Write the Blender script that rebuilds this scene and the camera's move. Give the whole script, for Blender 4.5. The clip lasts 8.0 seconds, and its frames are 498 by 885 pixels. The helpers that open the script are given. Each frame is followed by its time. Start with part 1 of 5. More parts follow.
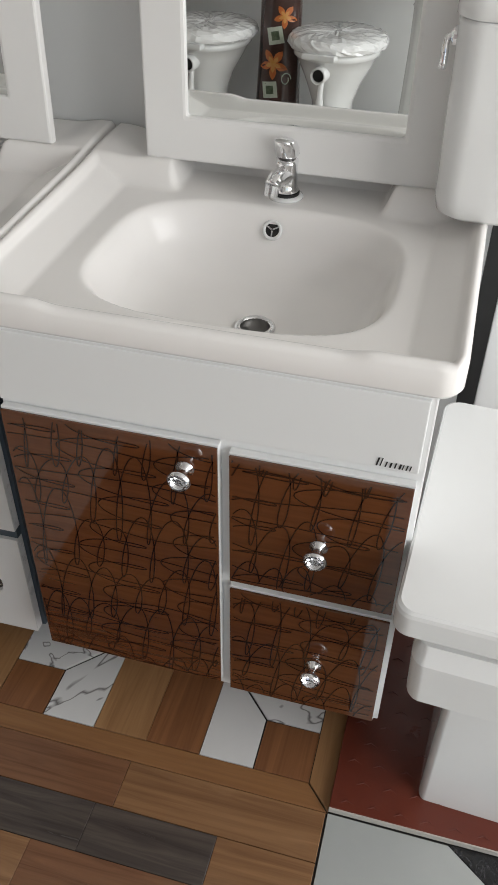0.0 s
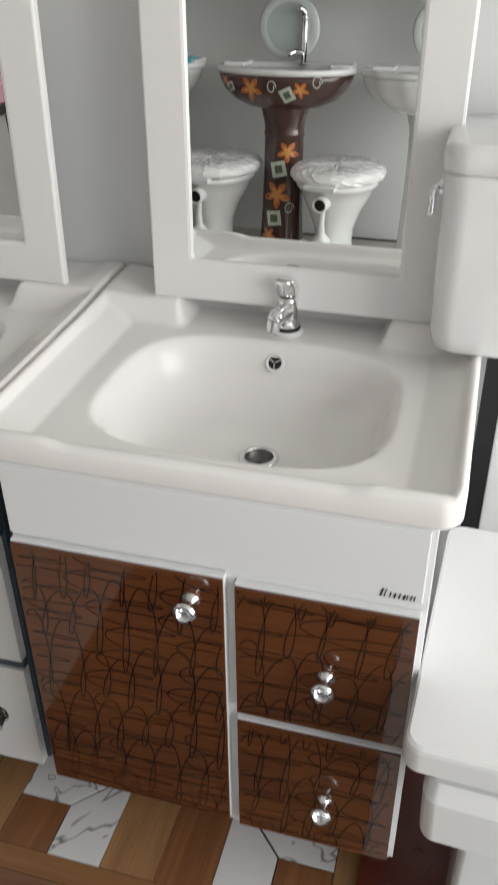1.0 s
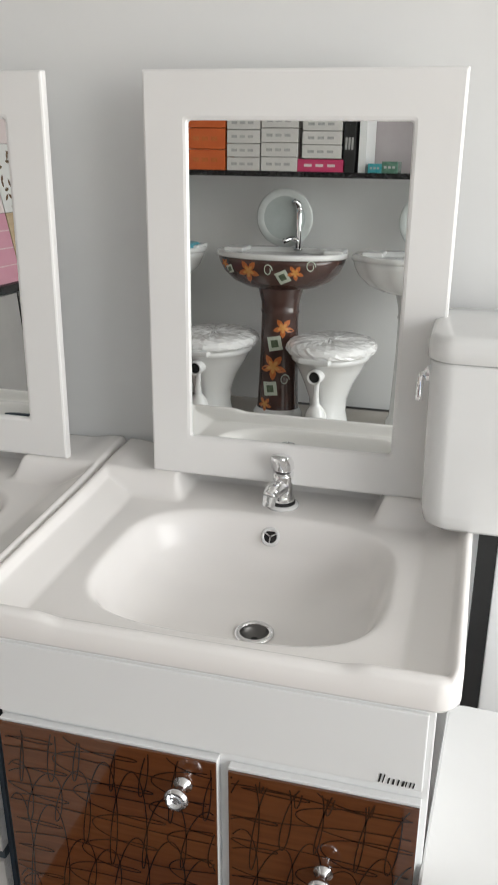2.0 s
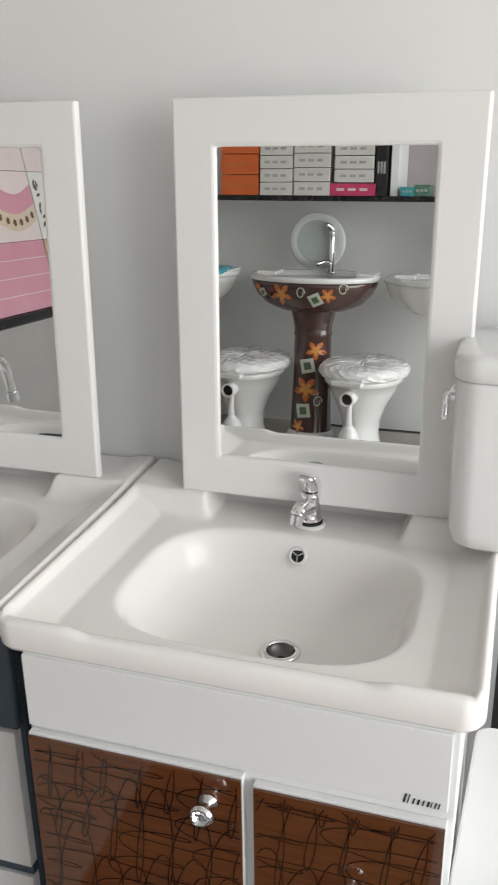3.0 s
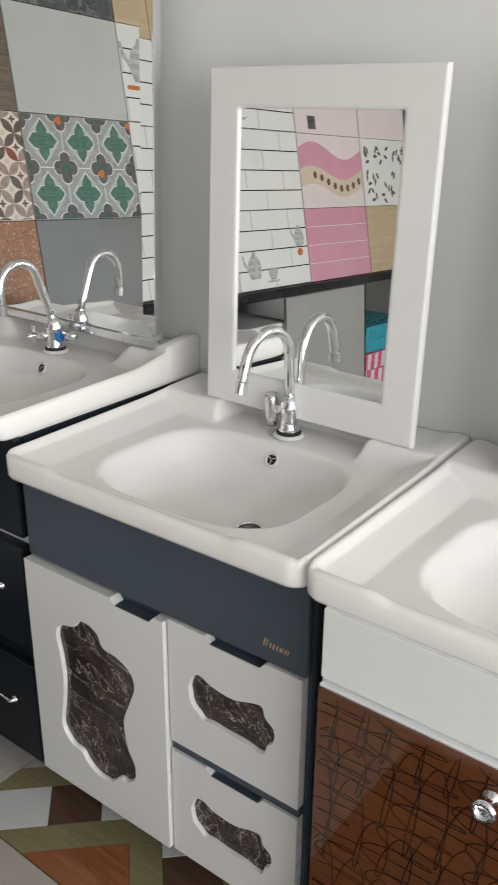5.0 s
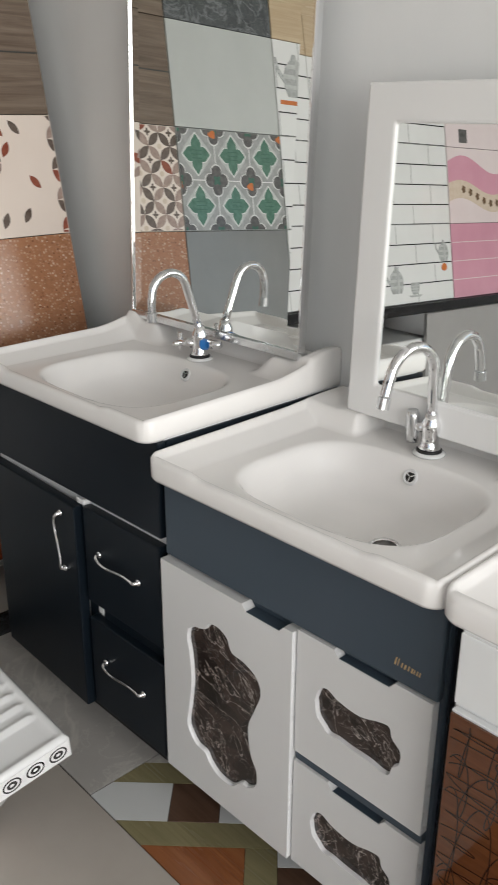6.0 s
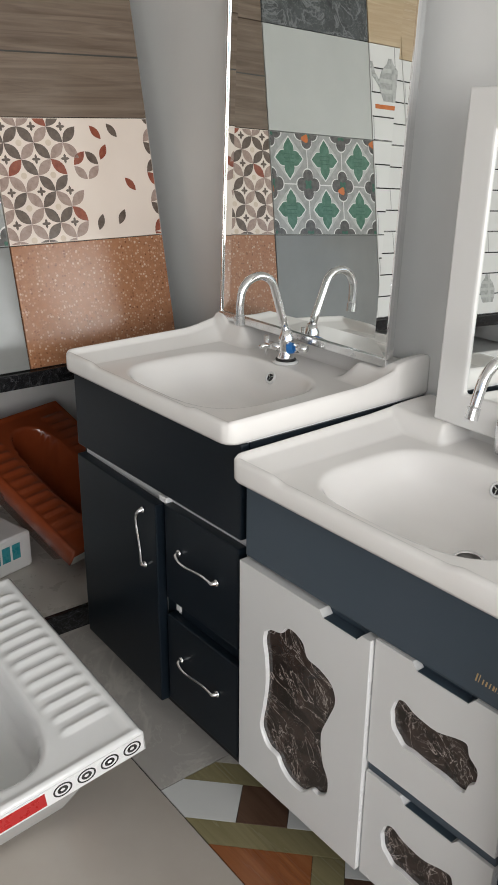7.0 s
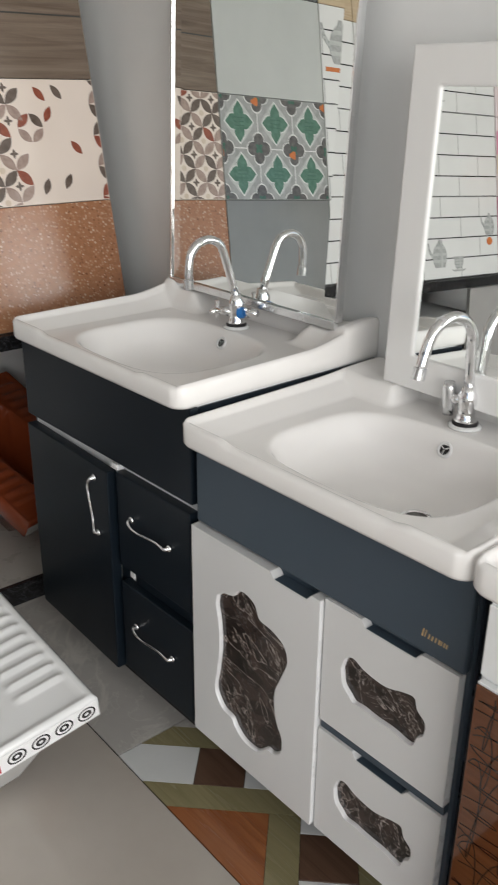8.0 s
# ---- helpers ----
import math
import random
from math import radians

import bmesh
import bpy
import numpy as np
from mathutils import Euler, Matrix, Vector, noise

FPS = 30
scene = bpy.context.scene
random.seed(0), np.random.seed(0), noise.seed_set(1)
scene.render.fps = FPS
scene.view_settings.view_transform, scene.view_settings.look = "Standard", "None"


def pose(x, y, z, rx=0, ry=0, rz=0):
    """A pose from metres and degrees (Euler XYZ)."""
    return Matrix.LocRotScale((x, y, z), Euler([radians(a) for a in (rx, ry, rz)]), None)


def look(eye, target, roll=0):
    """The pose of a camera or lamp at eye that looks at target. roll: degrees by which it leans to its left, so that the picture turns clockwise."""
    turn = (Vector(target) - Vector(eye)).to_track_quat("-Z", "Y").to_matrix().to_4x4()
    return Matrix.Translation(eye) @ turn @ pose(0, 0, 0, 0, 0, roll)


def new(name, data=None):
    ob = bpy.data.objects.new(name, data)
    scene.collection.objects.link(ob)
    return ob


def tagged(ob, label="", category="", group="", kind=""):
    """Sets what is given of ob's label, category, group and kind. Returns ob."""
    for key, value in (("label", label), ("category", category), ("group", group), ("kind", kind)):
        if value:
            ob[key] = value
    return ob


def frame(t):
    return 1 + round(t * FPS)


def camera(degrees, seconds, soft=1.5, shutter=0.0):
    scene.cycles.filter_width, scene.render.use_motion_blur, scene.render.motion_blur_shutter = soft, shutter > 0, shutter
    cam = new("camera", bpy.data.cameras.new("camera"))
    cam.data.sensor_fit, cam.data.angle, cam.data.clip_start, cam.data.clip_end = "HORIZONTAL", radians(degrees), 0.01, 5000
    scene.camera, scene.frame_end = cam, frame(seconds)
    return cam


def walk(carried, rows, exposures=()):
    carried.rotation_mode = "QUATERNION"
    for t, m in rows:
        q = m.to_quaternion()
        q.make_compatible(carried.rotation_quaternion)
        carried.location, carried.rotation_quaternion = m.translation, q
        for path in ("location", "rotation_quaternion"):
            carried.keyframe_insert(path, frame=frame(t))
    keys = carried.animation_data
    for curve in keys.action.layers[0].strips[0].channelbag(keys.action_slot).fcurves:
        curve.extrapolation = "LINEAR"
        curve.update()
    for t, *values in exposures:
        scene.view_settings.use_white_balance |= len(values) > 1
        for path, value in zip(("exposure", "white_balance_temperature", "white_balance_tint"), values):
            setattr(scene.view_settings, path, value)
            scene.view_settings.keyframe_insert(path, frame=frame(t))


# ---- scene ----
cam = camera(32.8, 8.0, 1.6, 0.35)
PATH = [
    (0, (0.256, -1.268, 1.293), (-0.134, 0.216, 0.01), 0.8),
    (0.5, (0.258, -1.268, 1.297), (-0.151, 0.24, 0.048), 0.4),
    (1, (0.264, -1.267, 1.328), (-0.191, 0.357, 0.252), -0.5),
    (1.5, (0.26, -1.268, 1.351), (-0.209, 0.448, 0.437), -0.3),
    (1.7, (0.261, -1.272, 1.357), (-0.213, 0.485, 0.526), -0.0),
    (2.8, (0.288, -1.288, 1.346), (-0.267, 0.515, 0.68), -0.9),
    (3, (0.283, -1.289, 1.355), (-0.293, 0.499, 0.669), -0.8),
    (3.5, (0.263, -1.299, 1.356), (-0.441, 0.434, 0.648), -0.3),
    (4, (0.245, -1.307, 1.348), (-0.628, 0.345, 0.634), 0.0),
    (4.5, (0.231, -1.306, 1.346), (-0.776, 0.262, 0.621), 0.5),
    (5, (0.219, -1.311, 1.345), (-0.915, 0.16, 0.602), 0.5),
    (5.2, (0.215, -1.315, 1.345), (-0.768, -0.104, 0.720), 0.4),
    (6.3, (0.204, -1.334, 1.349), (-0.987, -0.310, 0.754), 0.4),
    (6.5, (0.202, -1.336, 1.349), (-1.242, -0.145, 0.645), 0.5),
    (7, (0.198, -1.337, 1.348), (-1.284, -0.198, 0.635), 0.5),
    (7.5, (0.202, -1.338, 1.344), (-1.276, -0.202, 0.617), 0.6),
    (8, (0.214, -1.321, 1.333), (-1.192, -0.127, 0.56), 0.6),
]
walk(cam, [(t, look(eye, target, roll)) for t, eye, target, roll in PATH], [(0, -0.16), (1, -0.07), (3, 0.0), (5, 0.02), (8, 0.06)])

# ---- light ----
world = bpy.data.worlds.new("world")
scene.world = world
world.use_nodes = True
wn = world.node_tree
sky = wn.nodes.new("ShaderNodeTexSky")
sky.sky_type, sky.sun_disc, sky.sun_elevation, sky.sun_rotation = "NISHITA", False, radians(48), radians(90)
wn.links.new(sky.outputs[0], wn.nodes["Background"].inputs[0])
wn.nodes["Background"].inputs[1].default_value = 0.12


def area(name, m, sx, sy, watts, colour):
    data = bpy.data.lights.new(name, "AREA")
    data.shape, data.size, data.size_y, data.energy, data.color = "RECTANGLE", sx, sy, watts, colour
    ob = new(name, data)
    ob.matrix_basis = m
    return ob


# daylight through the open shop front, and a fill lamp added behind the camera
area("daylight_shopfront", look((3.08, -1.6, 1.48), (0.0, -1.2, 0.85)), 3.0, 2.2, 123, (1.0, 0.98, 0.95))
area("daylight_doorway", look((1.55, -3.36, 1.3), (0.2, 0.0, 0.9)), 1.6, 2.2, 3.5, (1.0, 0.985, 0.955))


# ---- materials ----
def nodes_of(name):
    m = bpy.data.materials.new(name)
    m.use_nodes = True
    return m, m.node_tree, m.node_tree.nodes["Principled BSDF"]


def coords(nt, scale=(1, 1, 1), rnd=False):
    tc = nt.nodes.new("ShaderNodeTexCoord")
    mp = nt.nodes.new("ShaderNodeMapping")
    mp.inputs["Scale"].default_value = scale
    nt.links.new(tc.outputs["Object"], mp.inputs["Vector"])
    if rnd:
        oi = nt.nodes.new("ShaderNodeObjectInfo")
        mul = nt.nodes.new("ShaderNodeMath")
        mul.operation = "MULTIPLY"
        mul.inputs[1].default_value = 37.0
        nt.links.new(oi.outputs["Random"], mul.inputs[0])
        cb = nt.nodes.new("ShaderNodeCombineXYZ")
        for i in range(3):
            nt.links.new(mul.outputs[0], cb.inputs[i])
        nt.links.new(cb.outputs[0], mp.inputs["Location"])
    return mp.outputs[0]


def tex(nt, vec, scale, detail=4.0, rough=0.55, dist=0.0):
    n = nt.nodes.new("ShaderNodeTexNoise")
    n.inputs["Scale"].default_value, n.inputs["Detail"].default_value = scale, detail
    n.inputs["Roughness"].default_value, n.inputs["Distortion"].default_value = rough, dist
    nt.links.new(vec, n.inputs["Vector"])
    return n.outputs["Fac"]


def ramp(nt, fac, stops):
    r = nt.nodes.new("ShaderNodeValToRGB")
    while len(r.color_ramp.elements) < len(stops):
        r.color_ramp.elements.new(0.5)
    for e, (p, c) in zip(r.color_ramp.elements, stops):
        e.position, e.color = p, (*c, 1) if len(c) == 3 else c
    nt.links.new(fac, r.inputs[0])
    return r.outputs[0]


def grey(v):
    return (v, v, v)


def bump(nt, bsdf, height, strength, distance=0.002):
    b = nt.nodes.new("ShaderNodeBump")
    b.inputs["Strength"].default_value, b.inputs["Distance"].default_value = strength, distance
    nt.links.new(height, b.inputs["Height"])
    nt.links.new(b.outputs[0], bsdf.inputs["Normal"])


def mixc(nt, fac, a, b):
    m = nt.nodes.new("ShaderNodeMix")
    m.data_type = "RGBA"
    nt.links.new(fac, m.inputs[0])
    for sock, v in ((m.inputs[6], a), (m.inputs[7], b)):
        if isinstance(v, tuple):
            sock.default_value = (*v, 1)
        else:
            nt.links.new(v, sock)
    return m.outputs[2]


def surface(name, a, b, scale=6.0, rough=0.4, metal=0.0, bumps=0.0, bump_scale=120.0, rough_var=0.08, coat=0.0, rnd=False, spec=0.5):
    """A plain surface: two close tones in soft patches, fine grain in the relief, smudges in the gloss."""
    m, nt, p = nodes_of(name)
    v = coords(nt, rnd=rnd)
    nt.links.new(ramp(nt, tex(nt, v, scale, 6.0, 0.6), [(0.3, a), (0.7, b)]), p.inputs["Base Color"])
    nt.links.new(ramp(nt, tex(nt, v, scale * 3.1, 5.0, 0.65), [(0.3, grey(max(0.02, rough - rough_var))), (0.75, grey(rough + rough_var))]), p.inputs["Roughness"])
    p.inputs["Metallic"].default_value = metal
    p.inputs["Specular IOR Level"].default_value = spec
    if coat:
        p.inputs["Coat Weight"].default_value, p.inputs["Coat Roughness"].default_value = coat, 0.05
    if bumps:
        bump(nt, p, tex(nt, v, bump_scale, 4.0, 0.6), bumps)
    return m


def wood(name, dark, light, along="x", rough=0.3, scale=1.0, rnd=True):
    m, nt, p = nodes_of(name)
    s = {"x": (3.2, 62, 62), "y": (62, 3.2, 62), "z": (62, 62, 3.2)}[along]
    v = coords(nt, tuple(c * scale for c in s), rnd)
    f = tex(nt, v, 1.0, 8.0, 0.62, 0.9)
    mid = tuple((x + y) / 2 for x, y in zip(dark, light))
    nt.links.new(ramp(nt, f, [(0.28, dark), (0.5, mid), (0.72, light)]), p.inputs["Base Color"])
    nt.links.new(ramp(nt, f, [(0.3, grey(rough + 0.1)), (0.7, grey(rough))]), p.inputs["Roughness"])
    bump(nt, p, f, 0.08, 0.001)
    return m


def veined(name, base, base2, vein, scale=5.0, width=0.02, rough=0.12, rnd=False, k=3.0, fine_amount=0.55, detail=5.0, warp=1.2):
    """Marble: cloudy ground with thin veins along the contours of a warped noise."""
    m, nt, p = nodes_of(name)
    v = coords(nt, rnd=rnd)
    ground = ramp(nt, tex(nt, v, scale * 2.2, 8.0, 0.65, 0.6), [(0.3, base), (0.7, base2)])
    f = tex(nt, v, scale, detail, 0.6, warp)
    lines = ramp(nt, f, [(0.5 - width, grey(0)), (0.5, grey(1)), (0.5 + width, grey(0))])
    g = tex(nt, v, scale * k, 6.0, 0.6, 1.0)
    fine = ramp(nt, g, [(0.5 - width * 0.7, grey(0)), (0.5, grey(fine_amount)), (0.5 + width * 0.7, grey(0))])
    c = mixc(nt, lines, ground, vein)
    c = mixc(nt, fine, c, vein)
    nt.links.new(c, p.inputs["Base Color"])
    p.inputs["Roughness"].default_value = rough
    return m


def scribbled(name):
    """Brown gloss laminate, faintly streaked; its drawn lines are pieces of their own."""
    m, nt, p = nodes_of(name)
    nt.links.new(ramp(nt, tex(nt, coords(nt, (3, 3, 70)), 2.0, 7.0, 0.62), [(0.3, (0.088, 0.0265, 0.0085)), (0.7, (0.124, 0.0405, 0.0136))]), p.inputs["Base Color"])
    nt.links.new(ramp(nt, tex(nt, coords(nt), 14.0, 5.0, 0.6), [(0.3, grey(0.03)), (0.75, grey(0.06))]), p.inputs["Roughness"])
    p.inputs["Coat Weight"].default_value = 0.65
    p.inputs["Coat Roughness"].default_value = 0.02
    return m


def speckled(name, base, chips, scale=90.0, rough=0.12):
    """Terrazzo: chips of several tones in a coloured ground."""
    m, nt, p = nodes_of(name)
    v = coords(nt)
    vo = nt.nodes.new("ShaderNodeTexVoronoi")
    vo.inputs["Scale"].default_value = scale
    nt.links.new(v, vo.inputs["Vector"])
    sep = nt.nodes.new("ShaderNodeSeparateColor")
    nt.links.new(vo.outputs["Color"], sep.inputs[0])
    chip = ramp(nt, sep.outputs[0], [(0.0, chips[0]), (0.45, chips[1]), (0.8, chips[2]), (0.97, chips[3])])
    mask = ramp(nt, vo.outputs["Distance"], [(0.36, grey(1)), (0.52, grey(0))])
    pick = ramp(nt, sep.outputs[1], [(0.20, grey(0)), (0.26, grey(1))])
    mm = nt.nodes.new("ShaderNodeMath")
    mm.operation = "MULTIPLY"
    nt.links.new(mask, mm.inputs[0])
    nt.links.new(pick, mm.inputs[1])
    ground = ramp(nt, tex(nt, v, 60.0, 6.0, 0.7), [(0.3, base), (0.7, tuple(x * 1.35 for x in base))])
    nt.links.new(mixc(nt, mm.outputs[0], ground, chip), p.inputs["Base Color"])
    p.inputs["Roughness"].default_value = rough
    return m


def glassy(name, colour, rough=0.02):
    m, nt, p = nodes_of(name)
    p.inputs["Base Color"].default_value = (*colour, 1)
    p.inputs["Roughness"].default_value, p.inputs["Transmission Weight"].default_value, p.inputs["IOR"].default_value = rough, 1.0, 1.5
    return m


M_wall = surface("wall_paint", (0.77, 0.775, 0.77), (0.81, 0.815, 0.81), 2.5, 0.55, bumps=0.05, bump_scale=90)
# unseen ceiling, greyed so that it bounces less fill light
M_ceil = surface("ceiling_low_fill", (0.58, 0.58, 0.57), (0.62, 0.62, 0.61), 2.0, 0.7)
M_ceramic = surface("white_ceramic", (0.85, 0.83, 0.81), (0.87, 0.85, 0.83), 5.0, 0.18, rough_var=0.03, spec=0.36)
M_porcelain = surface("porcelain", (0.76, 0.765, 0.76), (0.79, 0.795, 0.79), 5.0, 0.12, rough_var=0.03, coat=0.3)
M_pvc = surface("white_pvc", (0.785, 0.795, 0.795), (0.80, 0.81, 0.81), 3.0, 0.30, rough_var=0.02)
M_frame = surface("mirror_frame_pvc", (0.80, 0.795, 0.785), (0.82, 0.815, 0.805), 3.0, 0.32, rough_var=0.02)
M_greydoor = surface("pale_grey_lacquer", (0.69, 0.69, 0.685), (0.71, 0.71, 0.705), 2.5, 0.26, rough_var=0.02)
M_whiteedge = surface("white_edge", (0.80, 0.80, 0.80), (0.84, 0.84, 0.84), 6.0, 0.3)
M_slate = surface("slate_blue_pvc", (0.046, 0.066, 0.088), (0.056, 0.078, 0.102), 1.5, 0.34, rough_var=0.02, spec=0.4)
M_navy = surface("dark_navy", (0.010, 0.014, 0.022), (0.016, 0.021, 0.031), 5.0, 0.3)
M_black = surface("black_pvc", (0.0058, 0.0098, 0.0150), (0.0078, 0.0126, 0.0186), 1.5, 0.34, rough_var=0.02, spec=0.22)
M_brown = scribbled("brown_scribble_laminate")
M_marble = veined("dark_emperador_marble", (0.0025, 0.0016, 0.0014), (0.068, 0.047, 0.040), (0.48, 0.42, 0.39), 8.0, 0.009, 0.1, False, 2.7, 0.5, 7.0, 1.7)
M_chrome = surface("chrome", (0.82, 0.82, 0.83), (0.88, 0.88, 0.89), 9.0, 0.07, 1.0, rough_var=0.03)
M_satin = surface("satin_steel", (0.70, 0.71, 0.72), (0.80, 0.81, 0.82), 9.0, 0.22, 1.0)
# satin steel darkened, with the drain cups' shade put into its colour
M_shadesteel = surface("shaded_steel", (0.12, 0.118, 0.115), (0.20, 0.196, 0.19), 9.0, 0.35, 1.0)
M_mirror, nt_, p_ = nodes_of("mirror_silver")
p_.inputs["Base Color"].default_value, p_.inputs["Metallic"].default_value, p_.inputs["Roughness"].default_value = (0.86, 0.885, 0.875, 1), 1.0, 0.006
M_dark = surface("dark_gap", (0.006, 0.006, 0.006), (0.012, 0.012, 0.012), 9.0, 0.6)
M_rubber = surface("black_rubber", (0.01, 0.01, 0.01), (0.02, 0.02, 0.02), 9.0, 0.5)
M_crystal = glassy("cut_crystal", (0.95, 0.97, 1.0))
M_granite = veined("black_granite", (0.006, 0.006, 0.007), (0.018, 0.018, 0.019), (0.06, 0.06, 0.065), 16.0, 0.012, 0.15)
M_cement = surface("cement_tile", (0.44, 0.42, 0.385), (0.53, 0.505, 0.465), 4.0, 0.32, bumps=0.03)
M_greymarble = veined("grey_floor_marble", (0.38, 0.36, 0.335), (0.46, 0.44, 0.41), (0.52, 0.50, 0.46), 2.2, 0.03, 0.12)
M_beige = surface("beige_floor_tile", (0.41, 0.37, 0.325), (0.465, 0.425, 0.378), 3.0, 0.14)
M_whitetile = veined("white_marble_inlay", (0.66, 0.665, 0.66), (0.70, 0.70, 0.695), (0.17, 0.16, 0.16), 2.6, 0.0075, 0.14, True, 2.0, 0.0, 4.5, 0.7)
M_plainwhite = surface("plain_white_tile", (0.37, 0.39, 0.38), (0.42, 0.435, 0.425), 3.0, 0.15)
M_oak = wood("honey_oak", (0.23, 0.112, 0.046), (0.38, 0.215, 0.098), "y")
M_oakx = wood("honey_oak_border", (0.20, 0.090, 0.034), (0.33, 0.165, 0.068), "x")
M_cedar = wood("red_cedar", (0.145, 0.055, 0.022), (0.275, 0.122, 0.050), "y")
M_plank = wood("oak_plank", (0.155, 0.074, 0.033), (0.30, 0.165, 0.080), "x", 0.18)
M_plankred = wood("russet_plank", (0.115, 0.050, 0.025), (0.235, 0.115, 0.058), "x", 0.18)
M_plankdark = wood("charcoal_plank", (0.036, 0.029, 0.026), (0.105, 0.085, 0.072), "x", 0.18)
M_walnut = wood("walnut_inlay", (0.070, 0.036, 0.023), (0.14, 0.080, 0.052), "x")
M_olive = wood("olive_border", (0.19, 0.165, 0.085), (0.28, 0.245, 0.135), "x", 0.2)
M_orangewood = wood("orange_inlay", (0.22, 0.070, 0.025), (0.36, 0.145, 0.058), "x", 0.2)
M_redmat = surface("red_chequer_tile", (0.110, 0.021, 0.011), (0.150, 0.031, 0.016), 7.0, 0.35, bumps=0.1)
M_tileedge = surface("raw_tile_edge", (0.42, 0.40, 0.36), (0.52, 0.50, 0.46), 30.0, 0.7)
M_orange = surface("terracotta_ceramic", (0.235, 0.045, 0.014), (0.30, 0.062, 0.020), 5.0, 0.16, coat=0.3)


# ---- mesh helpers ----
def part(name, bm, material, parent=None, label="", smooth=False):
    """Links a bmesh as one mesh object, under a thing or a part."""
    bmesh.ops.recalc_face_normals(bm, faces=bm.faces)
    me = bpy.data.meshes.new(name)
    bm.to_mesh(me)
    bm.free()
    me.materials.append(material)
    if smooth:
        me.polygons.foreach_set("use_smooth", [True] * len(me.polygons))
    ob = new(name, me)
    if parent is not None:
        ob.parent = parent
    if label:
        ob["label"] = label
    return ob


def box(x0, x1, y0, y1, z0, z1, bevel=0.0, seg=2, bm=None):
    bm = bm or bmesh.new()
    m = Matrix.Translation(((x0 + x1) / 2, (y0 + y1) / 2, (z0 + z1) / 2)) @ Matrix.Diagonal((x1 - x0, y1 - y0, z1 - z0, 1))
    vs = bmesh.ops.create_cube(bm, size=1.0, matrix=m)["verts"]
    if bevel:
        es = list({e for v in vs for e in v.link_edges})
        bmesh.ops.bevel(bm, geom=es, offset=bevel, segments=seg, affect="EDGES", profile=0.6)
    return bm


def lathe(profile, seg=32, m=None, bm=None):
    """Turns (radius, height) pairs round the z axis."""
    bm = bm or bmesh.new()
    m = m or Matrix()
    loops = []
    for r, z in profile:
        if r < 1e-5:
            loops.append([bm.verts.new(m @ Vector((0, 0, z)))])
        else:
            loops.append([bm.verts.new(m @ Vector((r * math.cos(a), r * math.sin(a), z))) for a in (2 * math.pi * i / seg for i in range(seg))])
    skin(bm, loops)
    return bm


def skin(bm, loops, closed=True):
    for a, b in zip(loops, loops[1:]):
        n = max(len(a), len(b))
        for i in range(n if closed else n - 1):
            q = [a[i % len(a)], a[(i + 1) % len(a)], b[(i + 1) % len(b)], b[i % len(b)]]
            q = list(dict.fromkeys(q))
            if len(q) > 2:
                bm.faces.new(q)


def tube(points, radius, seg=12, bm=None):
    """A round bar along points; radius one number or one a point."""
    bm = bm or bmesh.new()
    pts = [Vector(p) for p in points]
    rad = radius if isinstance(radius, (list, tuple)) else [radius] * len(pts)
    loops, side = [], None
    for i, p in enumerate(pts):
        d = (pts[min(i + 1, len(pts) - 1)] - pts[max(i - 1, 0)]).normalized()
        if side is None:
            side = d.orthogonal().normalized()
        side = (side - d * side.dot(d)).normalized()
        up = d.cross(side)
        loops.append([bm.verts.new(p + rad[i] * (math.cos(a) * side + math.sin(a) * up)) for a in (2 * math.pi * k / seg for k in range(seg))])
    skin(bm, loops)
    bm.faces.new(loops[0])
    bm.faces.new(loops[-1])
    return bm


def curve(points, n=8):
    """A smooth line through points (Catmull-Rom)."""
    p = [Vector(q) for q in points]
    p = [2 * p[0] - p[1]] + p + [2 * p[-1] - p[-2]]
    out = []
    for i in range(1, len(p) - 2):
        for k in range(n):
            t = k / n
            out.append(0.5 * (2 * p[i] + (p[i + 1] - p[i - 1]) * t + (2 * p[i - 1] - 5 * p[i] + 4 * p[i + 1] - p[i + 2]) * t * t + (3 * p[i] - p[i - 1] - 3 * p[i + 1] + p[i + 2]) * t ** 3))
    return out + [p[-2]]


def plate(outline, y0, y1, bm=None, m=None):
    """A flat shape in x and z, thick from y0 to y1."""
    bm = bm or bmesh.new()
    m = m or Matrix()
    a = [bm.verts.new(m @ Vector((x, y0, z))) for x, z in outline]
    b = [bm.verts.new(m @ Vector((x, y1, z))) for x, z in outline]
    skin(bm, [a, b])
    bm.faces.new(a)
    bm.faces.new(b)
    return bm


def rounded(w, d, r, n=6, p=0.0):
    """Outline of a rounded rectangle round the origin."""
    out = []
    for cx, cy, a0 in ((1, 1, 0), (-1, 1, 90), (-1, -1, 180), (1, -1, 270)):
        for k in range(n + 1):
            a = radians(a0 + 90 * k / n)
            out.append((cx * (w / 2 - r) + r * math.cos(a), cy * (d / 2 - r) + r * math.sin(a)))
    return out


def loft(sections, bm=None, cap=True):
    """Skins outlines: each (list of (x, y), z)."""
    bm = bm or bmesh.new()
    loops = [[bm.verts.new((x, y, z)) for x, y in o] for o, z in sections]
    skin(bm, loops)
    if cap:
        bm.faces.new(loops[0])
        bm.faces.new(loops[-1])
    return bm


def thing(name, m, label, category, group="", kind=""):
    ob = new(name)
    ob.empty_display_size = 0.05
    ob.matrix_basis = m
    return tagged(ob, label, category, group, kind)


def step(a, b, x):
    t = min(1.0, max(0.0, (x - a) / (b - a)))
    return t * t * (3 - 2 * t)


